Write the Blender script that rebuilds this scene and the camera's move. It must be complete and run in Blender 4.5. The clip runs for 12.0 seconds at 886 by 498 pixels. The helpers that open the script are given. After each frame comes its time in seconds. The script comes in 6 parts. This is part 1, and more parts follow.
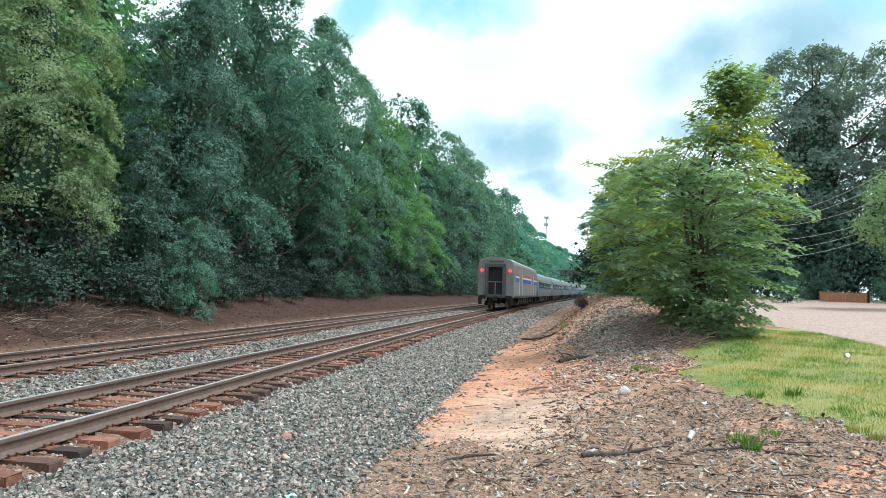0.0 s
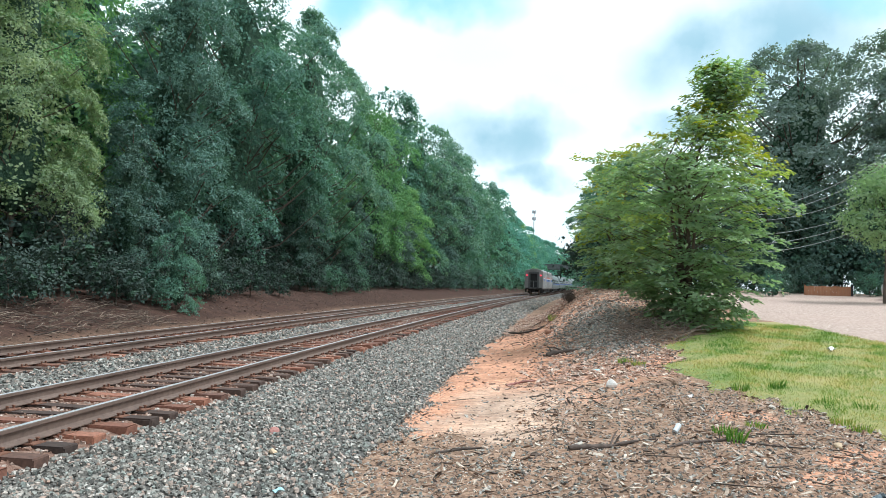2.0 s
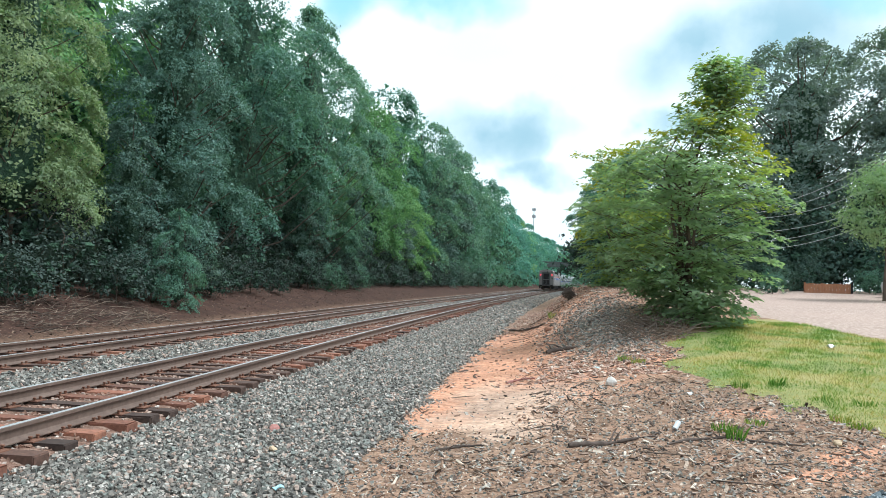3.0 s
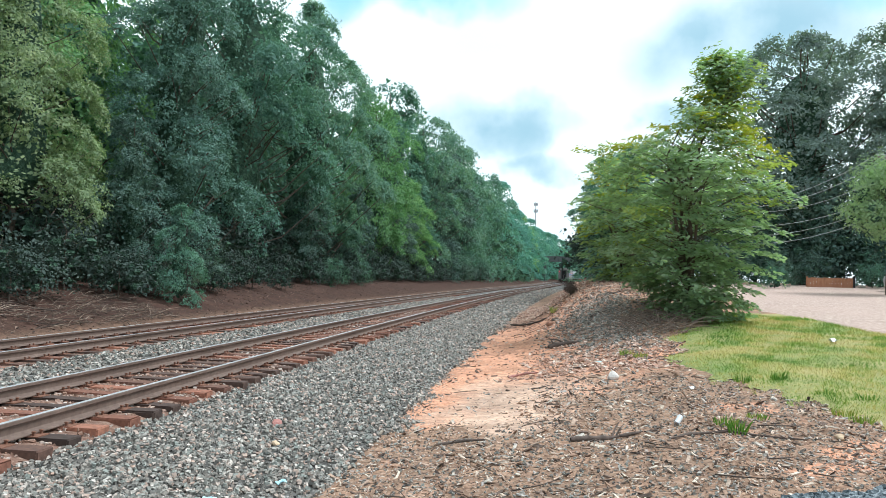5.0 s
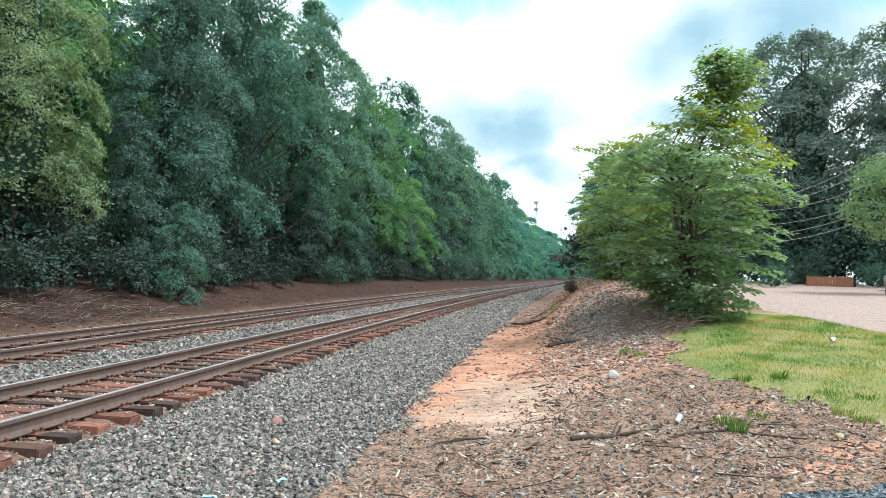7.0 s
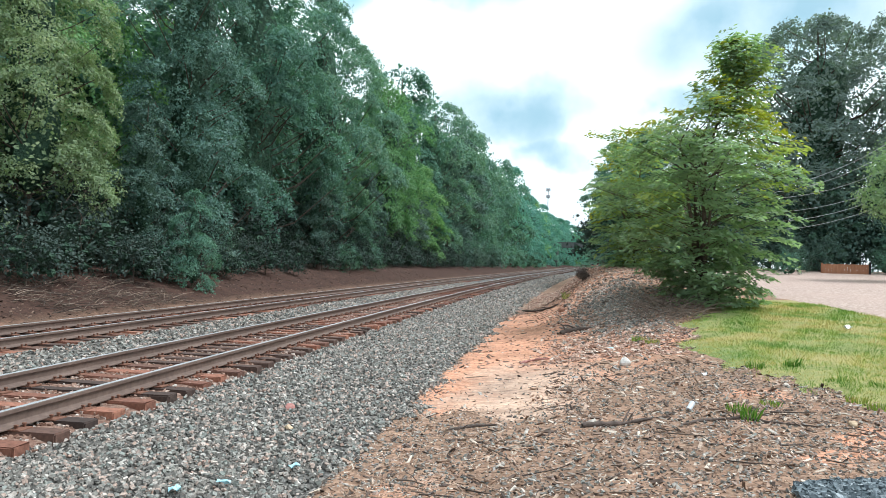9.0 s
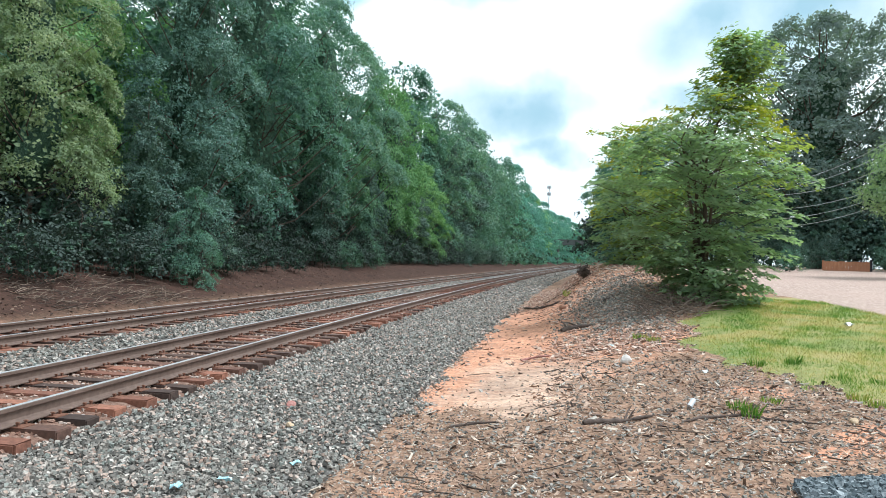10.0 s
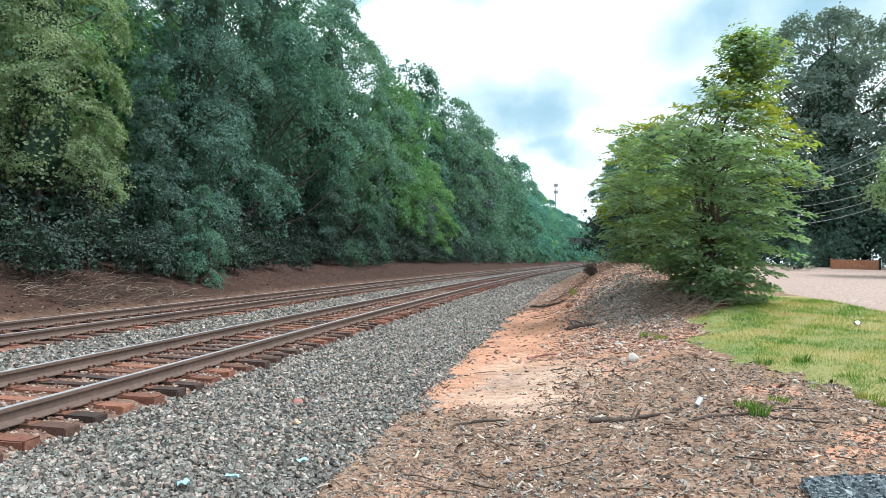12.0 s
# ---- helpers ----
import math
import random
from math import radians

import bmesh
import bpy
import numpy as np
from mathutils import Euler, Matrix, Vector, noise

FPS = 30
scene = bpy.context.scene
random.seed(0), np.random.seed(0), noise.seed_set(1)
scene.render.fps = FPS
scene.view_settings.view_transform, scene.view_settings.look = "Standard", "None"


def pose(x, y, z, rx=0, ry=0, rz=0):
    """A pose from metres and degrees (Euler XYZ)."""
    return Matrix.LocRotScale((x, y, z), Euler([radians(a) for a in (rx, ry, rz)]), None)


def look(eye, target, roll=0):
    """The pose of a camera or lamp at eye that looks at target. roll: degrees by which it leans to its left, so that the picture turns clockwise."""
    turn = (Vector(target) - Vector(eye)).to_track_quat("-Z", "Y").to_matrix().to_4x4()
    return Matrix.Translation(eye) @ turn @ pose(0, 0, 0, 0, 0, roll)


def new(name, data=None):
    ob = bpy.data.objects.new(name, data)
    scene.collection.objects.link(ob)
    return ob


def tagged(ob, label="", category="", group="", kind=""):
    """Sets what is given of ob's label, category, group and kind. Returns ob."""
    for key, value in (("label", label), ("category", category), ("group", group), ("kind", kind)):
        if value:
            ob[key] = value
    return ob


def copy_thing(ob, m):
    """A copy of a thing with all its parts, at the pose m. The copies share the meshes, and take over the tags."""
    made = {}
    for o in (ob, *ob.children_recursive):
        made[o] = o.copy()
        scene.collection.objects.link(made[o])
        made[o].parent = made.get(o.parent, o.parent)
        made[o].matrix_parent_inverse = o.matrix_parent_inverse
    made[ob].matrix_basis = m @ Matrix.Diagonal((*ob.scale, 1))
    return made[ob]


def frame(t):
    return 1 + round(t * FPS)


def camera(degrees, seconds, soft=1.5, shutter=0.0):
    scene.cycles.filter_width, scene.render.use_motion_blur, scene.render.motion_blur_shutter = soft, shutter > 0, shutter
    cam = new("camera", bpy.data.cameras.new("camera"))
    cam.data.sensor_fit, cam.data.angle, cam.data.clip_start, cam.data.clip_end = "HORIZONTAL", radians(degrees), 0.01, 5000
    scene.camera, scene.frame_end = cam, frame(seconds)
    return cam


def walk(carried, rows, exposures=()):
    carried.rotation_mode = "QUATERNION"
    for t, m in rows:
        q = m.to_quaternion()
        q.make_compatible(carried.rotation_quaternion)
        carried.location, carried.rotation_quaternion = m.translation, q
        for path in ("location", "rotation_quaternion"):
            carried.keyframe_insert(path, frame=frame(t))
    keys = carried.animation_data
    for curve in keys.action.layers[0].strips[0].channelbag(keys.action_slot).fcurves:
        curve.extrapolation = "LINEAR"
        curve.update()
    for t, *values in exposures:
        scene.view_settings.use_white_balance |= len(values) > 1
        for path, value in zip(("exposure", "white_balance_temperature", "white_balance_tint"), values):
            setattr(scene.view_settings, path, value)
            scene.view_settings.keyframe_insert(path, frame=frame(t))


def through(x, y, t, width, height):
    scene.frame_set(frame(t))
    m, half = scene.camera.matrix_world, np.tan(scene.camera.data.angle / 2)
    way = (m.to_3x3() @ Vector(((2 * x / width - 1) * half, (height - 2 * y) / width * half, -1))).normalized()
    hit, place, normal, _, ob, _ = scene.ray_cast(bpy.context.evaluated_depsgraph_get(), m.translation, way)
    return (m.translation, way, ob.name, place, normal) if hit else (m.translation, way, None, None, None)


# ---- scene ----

# ---------------------------------------------------------------- camera
cam = camera(63.43, 12.0, soft=0.8)
EYE = (0.0, 0.0, 1.564)
# seconds, bearing to the right of +y, upward tilt, roll (degrees)
AIM = [
    (0.0, -8.652, 3.192, 1.766), (0.5, -7.948, 2.994, 1.753), (1.0, -7.645, 2.967, 1.722),
    (1.5, -7.648, 2.882, 1.742), (2.0, -7.671, 2.744, 1.730), (2.5, -7.670, 2.586, 1.725),
    (3.0, -7.658, 2.544, 1.735), (3.2, -7.665, 2.500, 1.725), (4.8, -7.775, 2.140, 1.640), (5.0, -7.790, 2.130, 1.622), (5.5, -7.840, 2.130, 1.618),
    (6.0, -7.836, 2.123, 1.634), (6.5, -7.812, 2.148, 1.681), (7.0, -7.818, 2.017, 1.695), (7.2, -7.830, 1.930, 1.697),
    (8.8, -8.660, 1.060, 1.702), (9.0, -8.716, 0.968, 1.702), (9.5, -8.779, 0.824, 1.682), (10.0, -8.783, 0.762, 1.683),
    (10.5, -8.970, 0.614, 1.685), (11.0, -9.291, 0.602, 1.682), (11.5, -9.276, 0.600, 1.676),
    (12.0, -9.299, 0.588, 1.710)]


def aimed(bearing, tilt, roll):
    b, t = radians(bearing), radians(tilt)
    way = Vector((math.sin(b) * math.cos(t), math.cos(b) * math.cos(t), math.sin(t)))
    return look(EYE, Vector(EYE) + way * 10, roll)


walk(cam, [(t, aimed(b, e, r)) for t, b, e, r in AIM], [(0.0, 0.04, 5790, 4), (12.0, 0.08, 5860, 7)])

# ---------------------------------------------------------------- light
world = bpy.data.worlds.new("sky")
scene.world = world
world.use_nodes = True


def build_sky(nt):
    N, L = nt.nodes, nt.links
    N.clear()
    out = N.new("ShaderNodeOutputWorld")
    bg = N.new("ShaderNodeBackground")
    sky = N.new("ShaderNodeTexSky")
    sky.sky_type, sky.sun_disc = "NISHITA", False
    sky.sun_elevation, sky.sun_rotation = radians(60), radians(76)
    co = N.new("ShaderNodeTexCoord")
    # clear sky, scaled down to the clouds' brightness
    dim = N.new("ShaderNodeMix")
    dim.data_type, dim.blend_type = "RGBA", "MULTIPLY"
    dim.inputs["Factor"].default_value = 1.0
    L.new(sky.outputs[0], dim.inputs["A"])
    dim.inputs["B"].default_value = (0.15, 0.17, 0.15, 1)
    # flattened coordinates: clouds on a plane overhead
    sep = N.new("ShaderNodeSeparateXYZ")
    L.new(co.outputs["Generated"], sep.inputs[0])
    up = N.new("ShaderNodeMath")
    up.operation = "ADD"
    L.new(sep.outputs["Z"], up.inputs[0])
    up.inputs[1].default_value = 0.22
    dv = N.new("ShaderNodeVectorMath")
    dv.operation = "DIVIDE"
    cb = N.new("ShaderNodeCombineXYZ")
    for i in range(3):
        L.new(up.outputs[0], cb.inputs[i])
    L.new(co.outputs["Generated"], dv.inputs[0])
    L.new(cb.outputs[0], dv.inputs[1])

    def cloud(scale, detail, lo, hi, shift):
        mp = N.new("ShaderNodeMapping")
        mp.inputs["Location"].default_value = shift
        L.new(dv.outputs[0], mp.inputs["Vector"])
        no = N.new("ShaderNodeTexNoise")
        no.inputs["Scale"].default_value, no.inputs["Detail"].default_value = scale, detail
        no.inputs["Roughness"].default_value = 0.5
        L.new(mp.outputs[0], no.inputs["Vector"])
        rm = N.new("ShaderNodeMapRange")
        rm.interpolation_type = "SMOOTHSTEP"
        rm.inputs["From Min"].default_value, rm.inputs["From Max"].default_value = lo, hi
        L.new(no.outputs["Fac"], rm.inputs["Value"])
        return rm.outputs["Result"]

    def mix(fac, a, b):
        m = N.new("ShaderNodeMix")
        m.data_type = "RGBA"
        L.new(fac, m.inputs["Factor"])
        for sock, v in (("A", a), ("B", b)):
            if isinstance(v, tuple):
                m.inputs[sock].default_value = v
            else:
                L.new(v, m.inputs[sock])
        return m.outputs["Result"]

    def puff(bearing, height, wide, tall, rough):
        # one grey cloud: a soft oval in the sky with a broken edge
        b, e = radians(bearing), radians(height)
        c = Vector((math.sin(b) * math.cos(e), math.cos(b) * math.cos(e), math.sin(e)))
        side, top = Vector((math.cos(b), -math.sin(b), 0)), Vector((-math.sin(b) * math.sin(e), -math.cos(b) * math.sin(e), math.cos(e)))
        no = N.new("ShaderNodeTexNoise")
        no.inputs["Scale"].default_value, no.inputs["Detail"].default_value = rough, 4
        L.new(co.outputs["Generated"], no.inputs["Vector"])
        cen = N.new("ShaderNodeVectorMath")
        cen.operation = "SUBTRACT"
        L.new(no.outputs["Color"], cen.inputs[0])
        cen.inputs[1].default_value = (0.5, 0.5, 0.5)
        wob = N.new("ShaderNodeVectorMath")
        wob.operation = "MULTIPLY_ADD"
        L.new(cen.outputs[0], wob.inputs[0])
        wob.inputs[1].default_value = (0.13, 0.13, 0.13)
        L.new(co.outputs["Generated"], wob.inputs[2])
        d = N.new("ShaderNodeVectorMath")
        d.operation = "SUBTRACT"
        L.new(wob.outputs[0], d.inputs[0])
        d.inputs[1].default_value = c
        parts = []
        for axis, size in ((side, wide), (top, tall)):
            dt = N.new("ShaderNodeVectorMath")
            dt.operation = "DOT_PRODUCT"
            L.new(d.outputs[0], dt.inputs[0])
            dt.inputs[1].default_value = axis / math.sin(radians(size))
            sq = N.new("ShaderNodeMath")
            sq.operation = "MULTIPLY"
            L.new(dt.outputs["Value"], sq.inputs[0])
            L.new(dt.outputs["Value"], sq.inputs[1])
            parts.append(sq.outputs[0])
        ad = N.new("ShaderNodeMath")
        ad.operation = "ADD"
        L.new(parts[0], ad.inputs[0])
        L.new(parts[1], ad.inputs[1])
        rm = N.new("ShaderNodeMapRange")
        rm.interpolation_type = "SMOOTHSTEP"
        rm.inputs["From Min"].default_value, rm.inputs["From Max"].default_value = 1.5, -0.1
        L.new(ad.outputs[0], rm.inputs["Value"])
        # thinner and thicker patches within
        n2 = N.new("ShaderNodeTexNoise")
        n2.inputs["Scale"].default_value, n2.inputs["Detail"].default_value = rough * 1.7, 6
        L.new(co.outputs["Generated"], n2.inputs["Vector"])
        r2 = N.new("ShaderNodeMapRange")
        r2.inputs["From Min"].default_value, r2.inputs["From Max"].default_value = 0.30, 0.62
        r2.inputs["To Min"].default_value = 0.5
        L.new(n2.outputs["Fac"], r2.inputs["Value"])
        mu = N.new("ShaderNodeMath")
        mu.operation = "MULTIPLY"
        L.new(rm.outputs["Result"], mu.inputs[0])
        L.new(r2.outputs["Result"], mu.inputs[1])
        return mu.outputs[0]

    cover = cloud(1.1, 5, 0.22, 0.38, (0.3, 0.9, 0))
    tone = cloud(2.2, 5, 0.35, 0.72, (4, 1, 0))
    white = mix(tone, (1.38, 1.48, 1.48, 1), (1.22, 1.33, 1.35, 1))
    col = mix(cover, dim.outputs["Result"], white)
    thin = (0.53, 0.97, 1.08, 1)
    grey = (0.52, 0.78, 0.89, 1)
    for spec in CLOUDS:
        col = mix(puff(*spec), col, grey)
    for spec in CLEAR:
        col = mix(puff(*spec), col, thin)
    L.new(col, bg.inputs["Color"])
    bg.inputs["Strength"].default_value = SKY_POWER
    L.new(bg.outputs[0], out.inputs["Surface"])


# bearing, height, half width, half height (degrees), raggedness
CLOUDS = [(15.5, 17.6, 9.0, 4.2, 7), (9.6, 12.6, 2.4, 2.0, 9), (-3.4, 12.2, 5.6, 2.2, 8), (-1.4, 11.2, 2.2, 2.8, 9), (-0.4, 8.4, 2.8, 1.3, 10)]
CLEAR = [(-15.8, 20.8, 2.6, 2.4, 8), (-9.0, 22.2, 7.0, 2.2, 8), (23.0, 20.5, 4.0, 2.6, 8)]
SKY_POWER = 0.86
build_sky(world.node_tree)

sun = new("sun", bpy.data.lights.new("sun", "SUN"))
sun.data.energy, sun.data.angle, sun.data.color = 3.7, radians(18), (1.0, 0.965, 0.92)
# from over the drive, high, through thin cloud
SUN_AZ, SUN_EL = radians(76), radians(60)
sun.matrix_world = look((0, 0, 60), (-60 * math.sin(SUN_AZ) * math.cos(SUN_EL), -60 * math.cos(SUN_AZ) * math.cos(SUN_EL), 60 - 60 * math.sin(SUN_EL)))

# ---------------------------------------------------------------- materials


def material(name, rough=0.8, metal=0.0, spec=0.4):
    m = bpy.data.materials.new(name)
    m.use_nodes = True
    b = m.node_tree.nodes["Principled BSDF"]
    b.inputs["Roughness"].default_value, b.inputs["Metallic"].default_value = rough, metal
    b.inputs["Specular IOR Level"].default_value = spec
    return m, m.node_tree.nodes, m.node_tree.links, b


def noise_node(N, L, scale, detail=4.0, rough=0.55, coords="Object", stretch=None):
    co = N.new("ShaderNodeTexCoord")
    no = N.new("ShaderNodeTexNoise")
    no.inputs["Scale"].default_value, no.inputs["Detail"].default_value, no.inputs["Roughness"].default_value = scale, detail, rough
    if stretch:
        mp = N.new("ShaderNodeMapping")
        mp.inputs["Scale"].default_value = stretch
        L.new(co.outputs[coords], mp.inputs["Vector"])
        L.new(mp.outputs[0], no.inputs["Vector"])
    else:
        L.new(co.outputs[coords], no.inputs["Vector"])
    return no.outputs["Fac"]


def ramp(N, L, fac, stops):
    r = N.new("ShaderNodeValToRGB")
    while len(r.color_ramp.elements) < len(stops):
        r.color_ramp.elements.new(0.5)
    for el, (pos, col) in zip(r.color_ramp.elements, stops):
        el.position, el.color = pos, (*col, 1)
    L.new(fac, r.inputs["Fac"])
    return r.outputs["Color"]


def blend(N, L, fac, a, b, mode="MIX"):
    m = N.new("ShaderNodeMix")
    m.data_type, m.blend_type = "RGBA", mode
    if isinstance(fac, (int, float)):
        m.inputs["Factor"].default_value = fac
    else:
        L.new(fac, m.inputs["Factor"])
    for sock, v in (("A", a), ("B", b)):
        if isinstance(v, tuple):
            m.inputs[sock].default_value = (*v, 1)
        else:
            L.new(v, m.inputs[sock])
    return m.outputs["Result"]


def bump(N, L, b, fac, strength, distance):
    n = N.new("ShaderNodeBump")
    n.inputs["Strength"].default_value, n.inputs["Distance"].default_value = strength, distance
    L.new(fac, n.inputs["Height"])
    L.new(n.outputs[0], b.inputs["Normal"])


def two_scale(name, stops, big, small, rough=0.85, metal=0.0, relief=0.3, depth=0.01, tint=None, stretch=None, spec=0.4):
    """A colour ramp on fine grain, mottled by a broad second noise, with relief."""
    m, N, L, b = material(name, rough, metal, spec)
    f = noise_node(N, L, small, 6, 0.65, stretch=stretch)
    c = ramp(N, L, f, stops)
    g = noise_node(N, L, big, 3)
    lo = N.new("ShaderNodeMapRange")
    lo.inputs["From Min"].default_value, lo.inputs["From Max"].default_value = 0.35, 0.7
    L.new(g, lo.inputs["Value"])
    t = tint or tuple(v * 0.7 for v in stops[0][1])
    c = blend(N, L, lo.outputs[0], c, blend(N, L, 0.5, c, t))
    L.new(c, b.inputs["Base Color"])
    bump(N, L, b, f, relief, depth)
    return m


def piece_material(name, stops, small, rough=0.85, spread=1.0, relief=0.4, depth=0.004, island=True, metal=0.0):
    """For loose pieces: each one takes its own colour of the ramp, with grain over it."""
    m, N, L, b = material(name, rough, metal)
    if island:
        src = N.new("ShaderNodeNewGeometry").outputs["Random Per Island"]
    else:
        src = N.new("ShaderNodeObjectInfo").outputs["Random"]
    c = ramp(N, L, src, stops)
    f = noise_node(N, L, small, 5, 0.65)
    k = ramp(N, L, f, [(0.3, (0.5, 0.5, 0.5)), (0.7, (1.35, 1.35, 1.35))])
    c = blend(N, L, spread, c, k, "MULTIPLY")
    L.new(c, b.inputs["Base Color"])
    bump(N, L, b, f, relief, depth)
    return m


def leaf_material(name, stops, through=0.42, rough=0.6, patch=0.5, broad=0.55, shift=0.02):
    m, N, L, b = material(name, rough, 0.0, 0.16)
    isl = N.new("ShaderNodeNewGeometry").outputs["Random Per Island"]
    big = noise_node(N, L, broad, 3)
    ob = N.new("ShaderNodeObjectInfo").outputs["Random"]
    mixv = N.new("ShaderNodeMath")
    mixv.operation = "MULTIPLY_ADD"
    L.new(isl, mixv.inputs[0])
    mixv.inputs[1].default_value = 0.30
    sub = N.new("ShaderNodeMath")
    sub.operation = "MULTIPLY_ADD"
    L.new(big, sub.inputs[0])
    sub.inputs[1].default_value, sub.inputs[2].default_value = patch, shift
    L.new(sub.outputs[0], mixv.inputs[2])
    ob2 = N.new("ShaderNodeMath")
    ob2.operation = "MULTIPLY_ADD"
    L.new(ob, ob2.inputs[0])
    ob2.inputs[1].default_value = 0.26
    L.new(mixv.outputs[0], ob2.inputs[2])
    c = ramp(N, L, ob2.outputs[0], stops)
    L.new(c, b.inputs["Base Color"])
    tr = N.new("ShaderNodeBsdfTranslucent")
    tc = blend(N, L, 1.0, c, (1.25, 1.45, 0.75), "MULTIPLY")
    L.new(tc, tr.inputs["Color"])
    mx = N.new("ShaderNodeMixShader")
    mx.inputs["Fac"].default_value = through
    L.new(b.outputs[0], mx.inputs[1])
    L.new(tr.outputs[0], mx.inputs[2])
    L.new(mx.outputs[0], N["Material Output"].inputs["Surface"])
    return m


def plain(name, col, rough=0.6, metal=0.0, var=0.25, scale=6.0, relief=0.1):
    return two_scale(name, [(0.25, tuple(c * (1 - var) for c in col)), (0.75, tuple(min(1, c * (1 + var)) for c in col))], scale * 0.2, scale, rough, metal, relief, 0.003)


def glow(name, col, power):
    m, N, L, b = material(name, 0.3)
    b.inputs["Base Color"].default_value = (*col, 1)
    b.inputs["Emission Color"].default_value = (*col, 1)
    b.inputs["Emission Strength"].default_value = power
    return m


M_STONE = piece_material("ballast_stone", [(0.0, (0.085, 0.08, 0.072)), (0.25, (0.165, 0.15, 0.132)), (0.45, (0.25, 0.222, 0.192)), (0.58, (0.225, 0.24, 0.215)), (0.76, (0.345, 0.315, 0.28)), (0.87, (0.37, 0.25, 0.195)), (1.0, (0.53, 0.49, 0.44))], 30)
M_DARK_STONE = piece_material("dark_crushed_stone", [(0.0, (0.06, 0.075, 0.085)), (0.6, (0.15, 0.18, 0.195)), (1.0, (0.34, 0.37, 0.385))], 30)
M_RUSTY_STONE = piece_material("rust_stained_stone", [(0.0, (0.15, 0.075, 0.05)), (0.4, (0.27, 0.16, 0.115)), (0.75, (0.37, 0.27, 0.22)), (1.0, (0.52, 0.46, 0.41))], 30)
M_TIE = piece_material("creosoted_timber", [(0.0, (0.05, 0.032, 0.026)), (0.35, (0.105, 0.06, 0.045)), (0.6, (0.17, 0.075, 0.05)), (0.85, (0.26, 0.105, 0.065)), (1.0, (0.31, 0.14, 0.09))], 14, island=False)
M_RAIL = two_scale("weathered_rail_steel", [(0.25, (0.115, 0.076, 0.060)), (0.6, (0.175, 0.122, 0.098)), (0.8, (0.26, 0.172, 0.136))], 0.6, 12, 0.7, 0.05, 0.25, 0.004)
M_RAIL_TOP = two_scale("polished_rail_head", [(0.3, (0.60, 0.61, 0.64)), (0.7, (0.76, 0.77, 0.78))], 0.5, 40, 0.42, 0.7, 0.05, 0.001)
M_PLATE = two_scale("rusty_iron", [(0.3, (0.15, 0.07, 0.045)), (0.7, (0.30, 0.15, 0.10))], 3, 30, 0.85, 0.3)
M_BARK = two_scale("bark", [(0.3, (0.06, 0.045, 0.035)), (0.7, (0.17, 0.13, 0.10))], 1.0, 9, 0.95, 0.0, 0.8, 0.03, stretch=(1, 1, 0.25))
M_WOOD = two_scale("grey_dead_wood", [(0.3, (0.10, 0.07, 0.055)), (0.7, (0.27, 0.20, 0.155))], 1.2, 12, 0.9, 0.0, 0.6, 0.01)
M_CHIP = piece_material("wood_chip", [(0.0, (0.06, 0.042, 0.035)), (0.2, (0.13, 0.088, 0.066)), (0.4, (0.26, 0.155, 0.10)), (0.6, (0.33, 0.225, 0.165)), (0.75, (0.46, 0.35, 0.27)), (0.86, (0.62, 0.53, 0.43)), (1.0, (0.30, 0.285, 0.27))], 25)
M_GRASS = leaf_material("grass_blade", [(0.30, (0.07, 0.18, 0.025)), (0.52, (0.16, 0.28, 0.045)), (0.68, (0.31, 0.34, 0.08)), (0.84, (0.50, 0.40, 0.15)), (1.0, (0.56, 0.42, 0.21))], 0.2, 0.6, 1.9, 0.8, -0.63)

# ---------------------------------------------------------------- mesh helpers


def smooth(v, lo, hi):
    u = np.clip((np.asarray(v, float) - lo) / (hi - lo), 0, 1)
    return u * u * (3 - 2 * u)


def mesh_np(name, verts, faces, mats, smooth_faces=False):
    """Mesh from arrays: verts (n, 3), faces (m, k)."""
    me = bpy.data.meshes.new(name)
    verts, faces = np.asarray(verts, np.float32), np.asarray(faces, np.int32)
    m, k = faces.shape
    me.vertices.add(len(verts))
    me.vertices.foreach_set("co", verts.ravel())
    me.loops.add(m * k)
    me.loops.foreach_set("vertex_index", faces.ravel())
    me.polygons.add(m)
    me.polygons.foreach_set("loop_start", np.arange(m, dtype=np.int32) * k)
    me.polygons.foreach_set("use_smooth", np.full(m, smooth_faces))
    me.update(calc_edges=True)
    for mat in mats if isinstance(mats, (list, tuple)) else [mats]:
        me.materials.append(mat)
    return me


def bm_mesh(name, bm, mats, smooth_faces=False):
    me = bpy.data.meshes.new(name)
    bmesh.ops.recalc_face_normals(bm, faces=bm.faces)
    bm.to_mesh(me)
    bm.free()
    for p in me.polygons:
        p.use_smooth = smooth_faces
    for mat in mats if isinstance(mats, (list, tuple)) else [mats]:
        me.materials.append(mat)
    return me


def part(name, bm, mat, parent, label="", smooth_faces=False):
    me = bm if isinstance(bm, bpy.types.Mesh) else bm_mesh(name, bm, mat, smooth_faces)
    ob = new(name, me)
    ob.parent = parent
    if label:
        ob["label"] = label
    return ob


